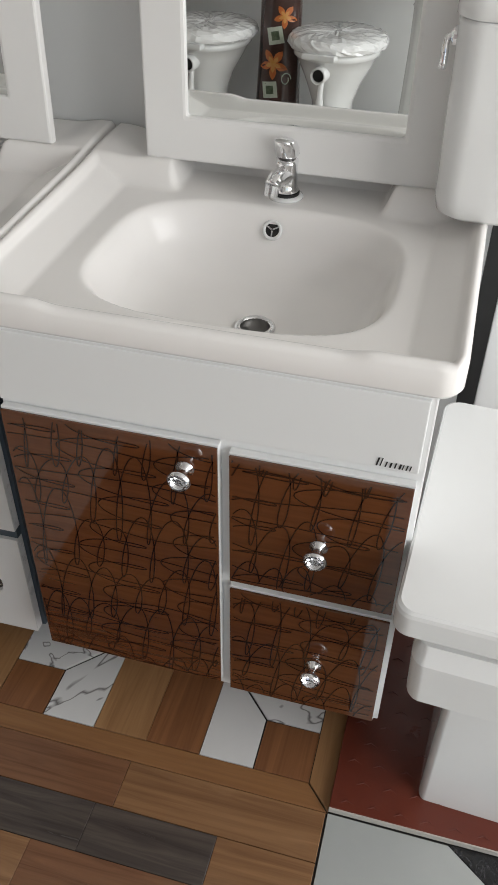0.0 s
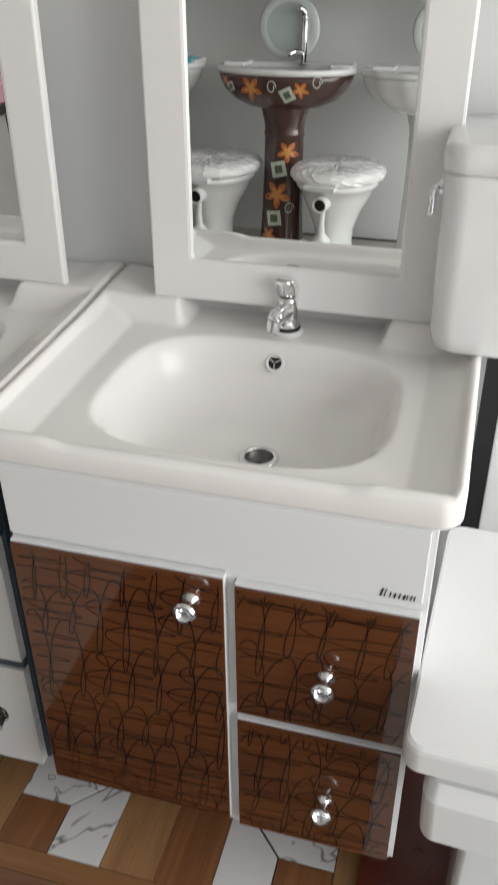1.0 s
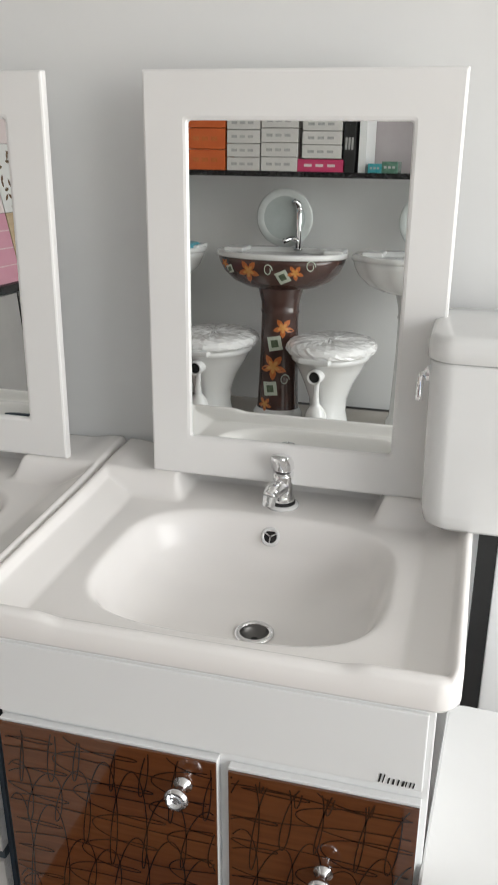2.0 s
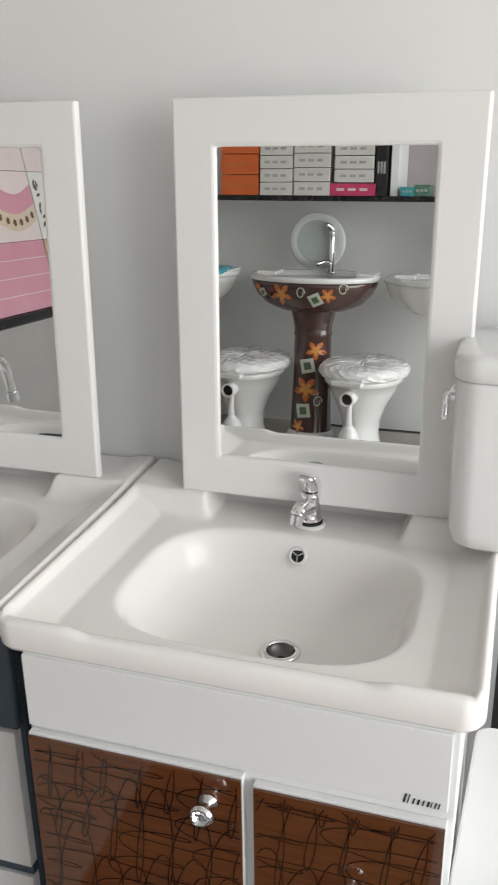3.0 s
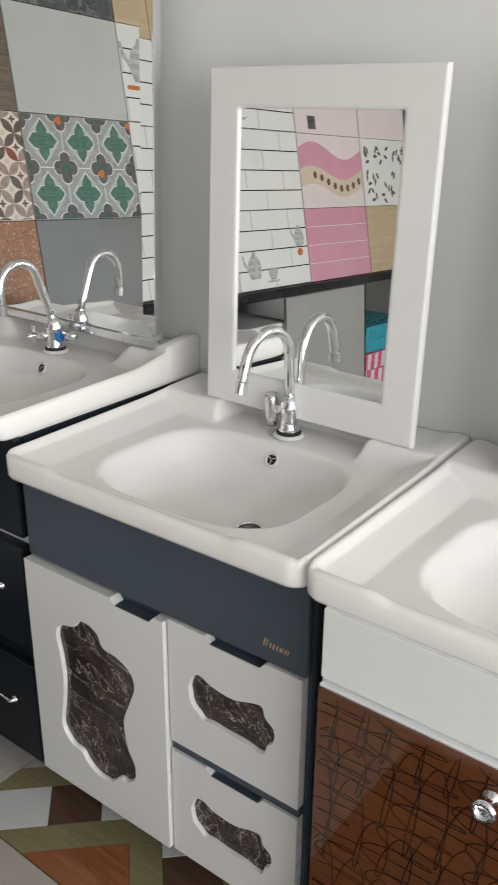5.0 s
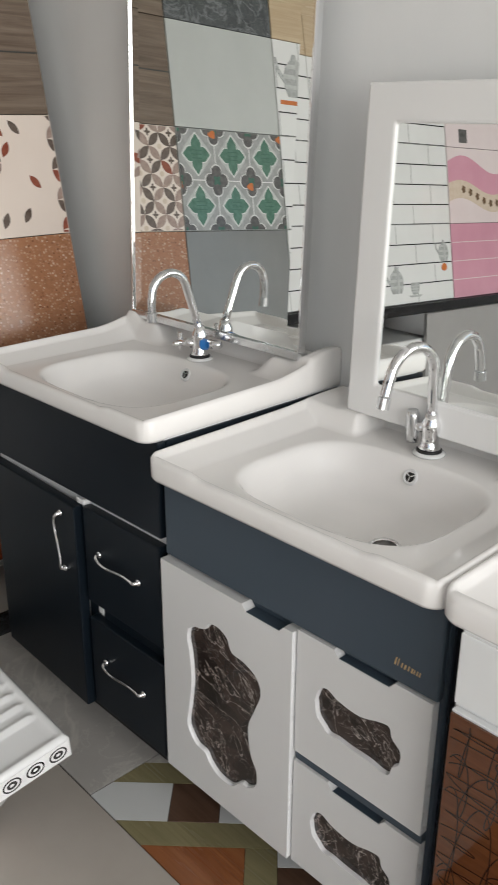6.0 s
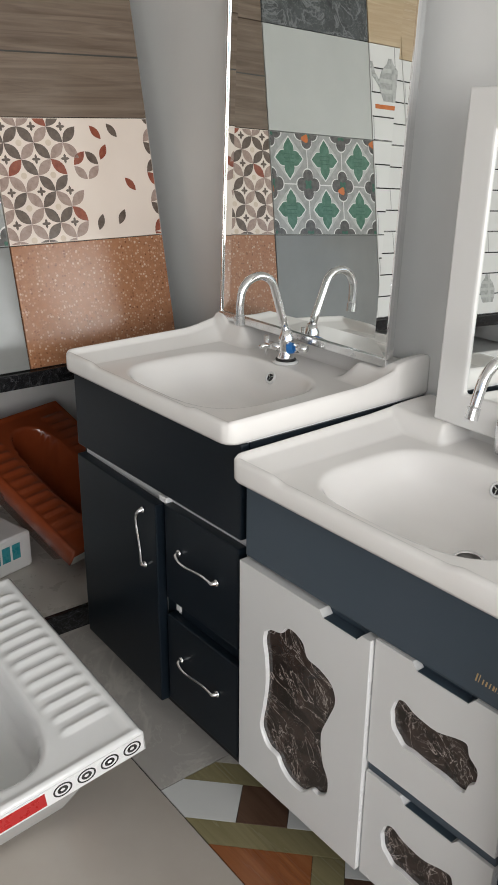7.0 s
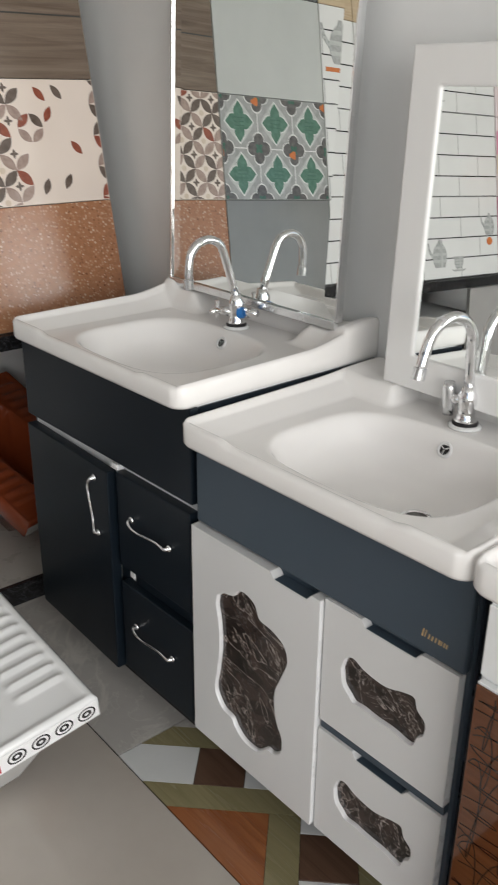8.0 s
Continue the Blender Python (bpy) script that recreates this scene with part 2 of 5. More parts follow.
# ---- the room ----
XL, XR, YB, YF, ZC = -2.50, 3.2, 0.02, -3.43, 2.9
tagged(part("floor", box(XL - 0.1, XR + 2.0, YF - 0.1, YB + 0.1, -0.10, -0.012), M_cement), "grey cement screed under the showroom's loose sample tiles", "floor", kind="structure")
tagged(part("wall_north", box(XL - 0.1, XR, YB, YB + 0.12, -0.012, ZC), M_wall), "pale grey painted wall behind the vanity units", "wall", kind="structure")
tagged(part("wall_west", box(XL - 0.12, XL, YF, YB, -0.012, ZC), M_wall), "pale grey painted wall behind the leaning tile boards", "wall", kind="structure")
bm = box(XL, 0.75, YF - 0.12, YF, -0.012, ZC)
box(2.35, XR, YF - 0.12, YF, -0.012, ZC, bm=bm)
box(0.75, 2.35, YF - 0.12, YF, 2.4, ZC, bm=bm)
tagged(part("wall_south", bm, M_wall), "pale grey painted wall with an added unseen opening, behind the sanitary ware", "wall", kind="structure")
bm = box(XR, XR + 0.12, YF, -3.15, -0.012, ZC)
box(XR, XR + 0.12, -0.1, YB + 0.12, -0.012, ZC, bm=bm)
box(XR, XR + 0.12, -3.15, -0.1, 2.65, ZC, bm=bm)
tagged(part("wall_east", bm, M_wall), "pale grey wall round the open shop front", "wall", kind="structure")
tagged(part("ceiling", box(XL - 0.1, XR + 0.12, YF - 0.12, YB + 0.12, ZC, ZC + 0.1), M_ceil), "plain unseen ceiling of the showroom, greyed to lower the fill light", "ceiling", kind="structure")


# ---- wash basins ----
DECK = 0.77


def basin(parent, w, x, dz=0.0, ledge=0.034, front=-0.135, dx=0.023, dy=-0.328, ramp_=0.020, sweep=0.006):
    """Ceramic vanity top with an inset bowl, side wings, rear mirror platforms and a rolled front lip."""
    nx, ny, d, r = 136, 120, 0.533, 0.028
    y1 = 0.014
    bm = bmesh.new()
    loops = []
    for j in range(ny + 1):
        row = []
        v = j / ny
        for i in range(nx + 1):
            u = i / nx
            px, py = (u - 0.5) * w, y1 - d * v
            ex, ey = w / 2 - abs(px), py - (y1 - d)
            edge = min(ex, ey, y1 - py + 0.004)
            if ex < r and ey < r:
                a, b = 1 - ex / r, 1 - ey / r
                k = max(a, b) / max(1e-6, math.hypot(a, b))
                px = math.copysign(w / 2 - r + r * a * k, px)
                py = y1 - d + r - r * b * k
            u_ = abs(px) - (w / 2 - 0.066)
            wing = (0.42 * min(0.046, max(0.0, u_)) + 0.014 * step(0.046, 0.056, u_)) * (0.80 + 0.20 * min(1, max(0, (py - y1 + d) / 0.42)))
            plat = ledge * step(front, front + 0.035, py) * step(0.150, 0.150 + ramp_, abs(px) + 0.10 * max(0, -0.10 - py))
            rear = (ledge - 0.004) * step(-0.040, -0.022, py)
            lip = (0.017 + 0.006 * step(0.165, 0.205, abs(px))) * (1 - step(y1 - d + 0.012, y1 - d + 0.036, py))
            z = max(wing, plat, rear, lip) + sweep * step(-0.190, -0.015, py) * step(0.0, 0.046, u_)
            s = (abs((px - 0.004) / 0.198) ** 3.3 + abs((py + 0.305) / 0.161) ** 3.3) ** (1 / 3.3)
            q = min(1.0, max(0.0, (1.03 - s) / (0.66 - 0.22 * step(-0.27, -0.40, py))))
            z -= 0.086 * (1 - (1 - q) ** 3.0) * step(1.05, 0.86, s) + 0.004 * math.exp(-(((px - dx) / 0.05) ** 2 + ((py - dy) / 0.05) ** 2)) + 0.016 * step(0.0255, 0.0205, math.hypot(px - dx, py - dy))
            if edge < 0.007:
                k = 1 - max(0.0, edge) / 0.007
                z -= 0.007 * (1 - math.sqrt(max(0, 1 - k * k)))
            row.append(bm.verts.new((px, py, DECK + z)))
        loops.append(row)
    skin(bm, loops, closed=False)
    ring = loops[0] + [l[-1] for l in loops[1:]] + loops[-1][-2::-1] + [l[0] for l in loops[-2:0:-1]]
    last = ring
    for inset, z in ((0.0, 0.757), (0.003, 0.751), (0.022, 0.751)):
        nxt = []
        for q in ring:
            c = q.co
            nxt.append(bm.verts.new((c.x * (1 - 2 * inset / w), y1 - d / 2 + (c.y - y1 + d / 2) * (1 - 2 * inset / d), z)))
        skin(bm, [last, nxt])
        last = nxt
    ob = part("basin_top", bm, M_ceramic, parent, "off-white glazed ceramic basin top with wide rim", True)
    ob.location = (x, 0, dz)
    # overflow grille in the rear of the bowl
    m = pose(0.003, -0.1575, 0.7420, 58, 0, 0)
    part("overflow_rosette", lathe([(0.0098, 0.0), (0.0105, 0.0035), (0.0135, 0.0040), (0.0150, 0.0020), (0.0150, -0.006)], 24, m), M_porcelain, ob, "white overflow ring", True)
    # flat dark disc paints the shade inside the overflow
    part("overflow_hole", lathe([(0.0, 0.0012), (0.0100, 0.0012)], 20, m), M_dark, ob)
    bm = bmesh.new()
    for k in range(3):
        a = m @ pose(0, 0, 0, 0, 0, 30 + 120 * k)
        for q in (box(0.001, 0.0100, -0.0011, 0.0011, 0.0012, 0.0032),):
            for f in q.verts:
                f.co = a @ f.co
            t_ = bpy.data.meshes.new("t")
            q.to_mesh(t_)
            q.free()
            bm.from_mesh(t_)
            bpy.data.meshes.remove(t_)
    part("overflow_spokes", bm, M_satin, ob)
    m = pose(dx, dy, 0.6835) @ Matrix.Scale(0.92, 4)
    part("drain_ring", lathe([(0.0215, -0.002), (0.0225, 0.0035), (0.0275, 0.0035), (0.0300, 0.0015), (0.0305, -0.004)], 32, m), M_chrome, ob, "chrome waste ring", True)
    part("drain_cup", lathe([(0.0, -0.012), (0.012, -0.011), (0.0205, -0.004), (0.0222, 0.0015)], 24, m), M_shadesteel, ob, "", True)
    # small dark disc for the shade down the waste
    part("drain_hole", lathe([(0.0, -0.0112), (0.0055, -0.0108)], 16, m), M_dark, ob)
    return ob


def moved(bm, m):
    for v in bm.verts:
        v.co = m @ v.co
    return bm


def carcass(parent, material, x0, x1, y0, y1, z0, z1, t=0.018, bev=0.002, label=""):
    """An open-topped cabinet box of boards."""
    front = part("front_board", box(x0, x1, y0, y0 + t, z0, z1, bev), material, parent, label)
    part("side_board", box(x0, x0 + t, y0 + t, y1, z0, z1), material, parent)
    part("side_board", box(x1 - t, x1, y0 + t, y1, z0, z1), material, parent)
    part("back_board", box(x0 + t, x1 - t, y1 - t, y1, z0, z1), material, parent)
    part("bottom_board", box(x0 + t, x1 - t, y0 + t, y1 - t, z0, z0 + t), material, parent)
    return front


def framed_mirror(name, m, label, w=0.453):
    """A wide flat white frame with a stepped inner edge round a silvered pane; origin at the middle of its foot."""
    h, b, t = 0.601, 0.066, 0.014
    th = thing(name, m, label, "mirror", "framed mirrors on the vanities")
    bm = bmesh.new()
    loops = []
    for grow, y in ((0.0, t), (0.0, 0.004), (-0.0012, 0.0012), (-0.004, 0.0), (-b + 0.006, 0.0), (-b + 0.002, 0.0012), (-b, 0.004), (-b, 0.0098)):
        k = -grow
        r_ = 0.002 if k < b - 0.01 else 0.005
        loops.append([bm.verts.new((x, y, h / 2 + z)) for x, z in rounded(w - 2 * k, h - 2 * k, r_, 4)])
    skin(bm, loops)
    part("frame", bm, M_frame, th)
    part("backing", box(-w / 2 + 0.01, w / 2 - 0.01, t - 0.004, t, 0.01, h - 0.01), M_pvc, th)
    part("mirror_pane", box(-w / 2 + b - 0.004, w / 2 - b + 0.004, 0.0065, 0.0098, b - 0.004, h - b + 0.004), M_mirror, th, "clear silvered mirror glass")
    return th


# ---- vanity with brown doors ----
v3 = thing("vanity_unit", pose(0, 0, 0), "white vanity unit with brown scribble-pattern doors and ceramic basin", "vanity")
carcass(v3, M_pvc, -0.267, 0.268, -0.517, 0.010, 0.140, 0.752)
for lx in (-0.235, 0.24):
    for ly in (-0.40, -0.04):
        part("leg", lathe([(0.0, 0), (0.020, 0), (0.022, 0.01), (0.017, 0.02), (0.017, 0.139), (0.0, 0.139)], 16, pose(lx, ly, 0)), M_dark, v3, smooth=False)


def knob(parent, x, y, z):
    m = pose(x, y, z, 90, 0, 0)
    k = part("knob", lathe([(0.0, 0.0), (0.011, 0.0), (0.012, 0.002), (0.006, 0.005), (0.005, 0.016), (0.0085, 0.019), (0.015, 0.023), (0.0155, 0.027), (0.013, 0.030)], 24, m), M_chrome, parent, "chrome knob with cut crystal face", True)
    part("crystal", lathe([(0.0130, 0.0295), (0.0105, 0.0330), (0.0060, 0.0345), (0.0, 0.0345)], 10, m), M_crystal, k, "faceted clear crystal")
    return k


M_scribble = surface("dark_scribble", (0.020, 0.0058, 0.0026), (0.030, 0.0088, 0.0040), 20.0, 0.05, rough_var=0.02, coat=0.65)


def scribble(x0, x1, z0, z1, seed):
    """Looping drawn lines: rows of tall coils, columns of wide coils and loose wavy strands, as thin flat ribbons."""
    rng = random.Random(seed)
    bm = bmesh.new()
    lines = []

    def sway():
        ph = [(rng.uniform(0, 6.3), rng.uniform(0.11, 0.45), rng.uniform(0.3, 1.0)) for _ in range(3)]
        return lambda t_: sum(k * math.sin(f * t_ + p_) for p_, f, k in ph) / 2
    z = z0 - 0.02
    while z < z1 + 0.05:
        amp, mid, adv = sway(), sway(), sway()
        line, x = [], x0 - 0.06 + rng.uniform(-0.03, 0)
        for k in range(2400):
            t_ = k * 0.22
            x += (0.0066 + 0.0024 * adv(t_)) * 0.22
            line.append((x + 0.015 * math.sin(t_ * 1.0 + 0.6), z + 0.018 * mid(t_ * 0.5) + (0.060 + 0.030 * amp(t_)) * math.cos(t_)))
            if x > x1 + 0.05:
                break
        lines.append(line)
        z += 0.094
    x = x0 + 0.03
    while x < x1 + 0.03:
        amp, mid = sway(), sway()
        line, zz = [], z1 + 0.03
        for k in range(2400):
            t_ = k * 0.22
            zz -= 0.0072 * 0.22
            line.append((x + 0.020 * mid(t_ * 0.6) + (0.050 + 0.030 * amp(t_)) * math.cos(t_), zz + 0.012 * math.sin(t_)))
            if zz < z0 - 0.03:
                break
        lines.append(line)
        x += 0.115
    z = z0 + 0.01
    while z < z1:
        mid = sway()
        lines.append([(x0 - 0.01 + 0.004 * k, z + 0.012 * mid(k * 0.25)) for k in range(int((x1 - x0 + 0.02) / 0.004) + 1)])
        z += rng.uniform(0.030, 0.055)
    for order, line in enumerate(lines):
        prev, y = None, -0.53280 - 0.000020 * order
        for i in range(1, len(line) - 1):
            (ax, az), (px, pz), (bx, bz) = line[i - 1], line[i], line[i + 1]
            d = math.hypot(bx - ax, bz - az)
            if not (x0 < px < x1 and z0 < pz < z1) or d < 1e-7:
                prev = None
                continue
            nx_, nz_ = -(bz - az) / d * 0.00092, (bx - ax) / d * 0.00092
            pair = [bm.verts.new((px + nx_, y, pz + nz_)), bm.verts.new((px - nx_, y, pz - nz_))]
            if prev:
                bm.faces.new((prev[0], prev[1], pair[1], pair[0]))
            prev = pair
    return bm


def laminate_front(name, x0, x1, z0, z1, kx, kz, parent):
    p = part(name, box(x0, x1, -0.5285, -0.5173, z0, z1, 0.0012), M_pvc, parent)
    face = part("laminate_face", box(x0 + 0.001, x1 - 0.001, -0.5325, -0.5290, z0 + 0.001, z1 - 0.003, 0.0008), M_brown, p, "glossy brown face with dark looping lines")
    tagged(part("scribble_print", scribble(x0 + 0.003, x1 - 0.003, z0 + 0.003, z1 - 0.006, int(1000 * (x1 + 2 * z1))), M_scribble, p), kind="stuff")
    knob(p, kx, -0.533, kz)
    return p


laminate_front("door", -0.264, 0.024, 0.163, 0.640, -0.018, 0.598, v3)
laminate_front("drawer", 0.037, 0.261, 0.404, 0.633, 0.156, 0.507, v3)
laminate_front("drawer", 0.037, 0.261, 0.153, 0.391, 0.164, 0.260, v3)
part("apron", box(-0.2665, 0.2605, -0.5215, -0.5172, 0.6455, 0.750, 0.0015), M_pvc, v3)
basin(v3, 0.600, -0.008)
# small slanted maker's mark at the lower right of the apron, kept as plain strokes
def maker_mark(x, y, z, k, material, parent, label):
    """A capital and five smaller strokes, leaning as italics do."""
    bm = bmesh.new()
    for a, w, h in ((0.0, 0.0020, 0.0120), (0.0046, 0.0012, 0.0120), (0.0105, 0.0016, 0.0078), (0.0155, 0.0022, 0.0072), (0.0212, 0.0016, 0.0078), (0.0262, 0.0024, 0.0072), (0.0302, 0.0012, 0.0072), (0.0345, 0.0016, 0.0072), (0.0385, 0.0014, 0.0070)):
        plate([(x + k * a, z), (x + k * (a + w), z), (x + k * (a + w + 0.2 * h), z + k * h), (x + k * (a + 0.2 * h), z + k * h)], y - 0.0005, y + 0.0004, bm)
    tagged(part("maker_mark", bm, material, parent, label), kind="stuff")


maker_mark(0.211, -0.5218, 0.649, 1.0, M_dark, v3, "small black maker's mark")
framed_mirror("framed_mirror", pose(0.005, -0.095, 0.803, -1.75, 0, 0.0), "white framed mirror standing on the brown vanity's basin", 0.447)


# ---- taps ----
def flange(parent, z=0.0):
    part("base_flange", lathe([(0.0, 0.004), (0.030, 0.0), (0.0305, 0.003), (0.026, 0.006), (0.0, 0.006)], 28, pose(0, 0, z)), M_porcelain, parent, "white plastic tap washer", True)
    part("gasket", lathe([(0.0, 0.006), (0.0235, 0.006), (0.0235, 0.010), (0.0, 0.010)], 28, pose(0, 0, z)), M_rubber, parent, "black rubber gasket")


def short_tap(m, label):
    th = thing("basin_tap", m, label, "tap")
    flange(th)
    part("body", lathe([(0.0, 0.010), (0.0215, 0.010), (0.0222, 0.014), (0.0190, 0.020), (0.0182, 0.052), (0.0195, 0.060), (0.0190, 0.066), (0.0, 0.068)], 28), M_chrome, th, "", True)
    spout = part("spout", tube(curve([(0, -0.004, 0.040), (-0.002, -0.020, 0.041), (-0.004, -0.036, 0.038), (-0.005, -0.046, 0.033)], 5), [0.0165] * 6 + [0.0160] * 5 + [0.0145] * 5, 16), M_chrome, th, "", True)
    part("aerator", tube([(-0.005, -0.043, 0.035), (-0.006, -0.048, 0.018)], 0.0125, 16), M_satin, spout)
    part("collar", lathe([(0.0, 0.067), (0.0150, 0.067), (0.0150, 0.073), (0.0, 0.073)], 24), M_shadesteel, th, "", True)
    secs = ((0.034, 0.034, 0.000, 0.071), (0.040, 0.040, -0.001, 0.075), (0.041, 0.040, -0.004, 0.086), (0.038, 0.038, -0.010, 0.096), (0.032, 0.030, -0.016, 0.102), (0.024, 0.018, -0.021, 0.104))
    part("lever", loft([([(x, y + dy) for x, y in rounded(w_, d_, 0.45 * min(w_, d_), 5)], z) for w_, d_, dy, z in secs]), M_chrome, th, "upright chrome paddle lever", True)
    return th


def swan_tap(m, label, cross, lean=3.0):
    th = thing("swan_neck_tap", m, label, "tap")
    flange(th)
    part("body", lathe([(0.0, 0.010), (0.020, 0.010), (0.021, 0.013), (0.0165, 0.020), (0.0155, 0.040), (0.0175, 0.046), (0.0175, 0.060), (0.0130, 0.068), (0.0115, 0.078), (0.0, 0.078)], 24), M_chrome, th, "", True)
    c = 0.047 if cross else 0.058
    top = 0.184 if cross else 0.160
    arc = [(0, 0, 0.076), (0, 0, top - 0.015)] + [(0, -c + c * math.cos(a), top + 0.93 * c * math.sin(a)) for a in (radians(d) for d in range(10, 161, 15))] + [(0, -2 * c - 0.005, top - 0.002), (0, -2 * c - 0.012, top - 0.022)]
    neck = part("spout", tube(curve(arc, 3), 0.0095, 14), M_chrome, th, "", True)
    neck.matrix_basis = pose(0, 0, 0.070, lean) @ pose(0, 0, -0.070)
    part("aerator", tube([(0, -2 * c - 0.0115, top - 0.019), (0, -2 * c - 0.0175, top - 0.038)], 0.0115, 14), M_satin, neck)
    if cross:
        part("handle_stem", tube([(-0.012, -0.006, 0.035), (-0.050, -0.018, 0.033)], [0.011, 0.009], 12), M_chrome, th, "", True)
        part("cross_handle", tube([(-0.050, -0.018, 0.010), (-0.050, -0.018, 0.056)], 0.0055, 10, tube([(-0.044, -0.040, 0.033), (-0.056, 0.004, 0.033)], 0.0055, 10)), M_chrome, th, "", True)
        part("protective_tape", tube([(0.014, -0.004, 0.037), (0.026, 0.002, 0.039)], [0.0125, 0.0122], 12), M_bluetape, th, "strip of blue protective tape")
        part("side_valve", tube([(0.030, 0.004, 0.040), (0.062, 0.010, 0.043)], [0.0115, 0.0085], 12), M_chrome, th, "", True)
    else:
        part("handle_stem", tube([(-0.012, -0.002, 0.048), (-0.034, -0.006, 0.046)], [0.010, 0.009], 12), M_chrome, th, "", True)
        part("handle", tube([(-0.036, -0.006, 0.014), (-0.037, -0.006, 0.030), (-0.038, -0.007, 0.066), (-0.038, -0.008, 0.076)], [0.010, 0.0125, 0.0125, 0.010], 16), M_satin, th, "", True)
    return th


M_bluetape = surface("blue_tape", (0.02, 0.16, 0.48), (0.03, 0.20, 0.55), 30, 0.4)
short_tap(pose(0.0, -0.100, DECK, 0, 0, -12) @ Matrix.Scale(0.86, 4), "short chrome lever tap on the brown vanity's basin")
swan_tap(pose(-0.621, -0.100, DECK + 0.001, 0, 0, -4), "tall chrome swan-neck tap with a cylinder handle", False)
swan_tap(pose(-1.258, -0.113, DECK + 0.053, 0, 0, -2), "tall chrome swan-neck tap with cross handle and tape", True, 19.0)

# ---- vanity with marble cut-outs ----
v2 = thing("vanity_unit", pose(-0.625, 0, 0, 0, 0, 0.9), "slate blue vanity unit with pale grey marble-inlaid doors", "vanity")
carcass(v2, M_slate, -0.296, 0.303, -0.470, 0.008, 0.100, 0.752, 0.02, 0.006)
part("apron", box(-0.2955, 0.3025, -0.4850, -0.4704, 0.5905, 0.7505, 0.005, 3), M_slate, v2)
part("rail", box(0.041, 0.297, -0.4835, -0.4704, 0.3315, 0.3485), M_slate, v2)
# thin sheet, darker than the slate boards, over the right side
part("side_panel", box(0.3032, 0.3062, -0.460, 0.0, 0.100, 0.750), M_navy, v2, "thin dark navy sheet on the side facing the gap")
for lx in (-0.25, 0.25):
    for ly in (-0.36, -0.04):
        part("leg", lathe([(0.0, 0), (0.020, 0), (0.022, 0.01), (0.017, 0.02), (0.017, 0.099), (0.0, 0.099)], 16, pose(lx, ly, 0)), M_dark, v2)


def inlaid_front(name, x0, x1, z0, z1, shape, notch, parent, y=-0.488, t=0.0165):
    """A lacquered front with a finger notch in its top edge and a wavy opening that shows marble behind it."""
    w, h = x1 - x0, z1 - z0
    u0, u1 = notch
    outer = [(x0, z0), (x1, z0), (x1, z1), (x0 + u1 * w + 0.004, z1), (x0 + u1 * w - 0.006, z1 - 0.012), (x0 + u0 * w + 0.006, z1 - 0.012), (x0 + u0 * w - 0.004, z1), (x0, z1)]
    pts = [(x0 + (u + 0.012) * w, 0, z1 - v * h) for u, v in shape]
    hole = [(p.x, p.z) for p in curve(pts + [pts[0]], 6)[:-1]]
    bm = bmesh.new()
    edges = []
    loops = []
    for line in (outer, hole):
        vs = [bm.verts.new((px, y, pz)) for px, pz in line]
        loops.append(vs)
        edges += [bm.edges.new((vs[i], vs[(i + 1) % len(vs)])) for i in range(len(vs))]
    bmesh.ops.triangle_fill(bm, edges=edges, use_beauty=True)
    back = [bm.verts.new((v.co.x, y + t, v.co.z)) for v in loops[0]]
    skin(bm, [loops[0], back])
    bm.faces.new(back)
    p = part(name, bm, M_greydoor, parent)
    # side faces whiter than the front: the light they catch is in the colour
    for xs in (x0, x1):
        part("edge_band", box(xs - 0.0003, xs + 0.0003, y + 0.0012, y + t - 0.001, z0 + 0.002, z1 - 0.002), M_whiteedge, p, "white edge face, lightened for the light it catches")
    part("finger_recess", box(x0 + u0 * w + 0.007, x0 + u1 * w - 0.007, y + 0.0012, y + t, z1 - 0.0118, z1 - 0.0106), M_slate, p, "slate blue finger recess")
    cx, cz = sum(a for a, _ in hole) / len(hole), sum(b for _, b in hole) / len(hole)
    bm = bmesh.new()
    rings = []
    for k, yy in ((1.0, y), (0.985, y + 0.004), (0.985, y + 0.0085)):
        rings.append([bm.verts.new((cx + (a - cx) * k, yy, cz + (b - cz) * k)) for a, b in hole])
    skin(bm, rings)
    part("cut_edge", bm, M_whiteedge, p, "bright white cut edge")
    part("marble_inlay", plate([(cx + (a - cx) * 1.01, cz + (b - cz) * 1.01) for a, b in hole], y + 0.0086, y + 0.012), M_marble, p, "dark brown marble with pale veins")
    return p


door_shape = [(0.21, 0.247), (0.26, 0.22), (0.34, 0.205), (0.39, 0.167), (0.455, 0.160), (0.525, 0.182), (0.565, 0.232), (0.66, 0.243), (0.75, 0.275), (0.78, 0.336), (0.74, 0.418), (0.69, 0.517), (0.71, 0.633), (0.755, 0.697), (0.75, 0.767), (0.69, 0.805), (0.635, 0.808), (0.565, 0.855), (0.495, 0.863), (0.43, 0.855), (0.37, 0.824), (0.335, 0.793), (0.26, 0.783), (0.21, 0.747), (0.185, 0.70), (0.21, 0.593), (0.23, 0.478), (0.22, 0.366), (0.20, 0.295)]
drawer_shape = [(0.148, 0.47), (0.18, 0.37), (0.245, 0.33), (0.34, 0.37), (0.50, 0.387), (0.645, 0.34), (0.717, 0.333), (0.743, 0.406), (0.806, 0.47), (0.80, 0.571), (0.76, 0.616), (0.738, 0.69), (0.688, 0.706), (0.582, 0.687), (0.435, 0.685), (0.337, 0.674), (0.266, 0.68), (0.224, 0.645), (0.169, 0.587)]
inlaid_front("door", -0.299, 0.036, 0.108, 0.583, door_shape, (0.66, 0.93), v2, -0.495, 0.0235)
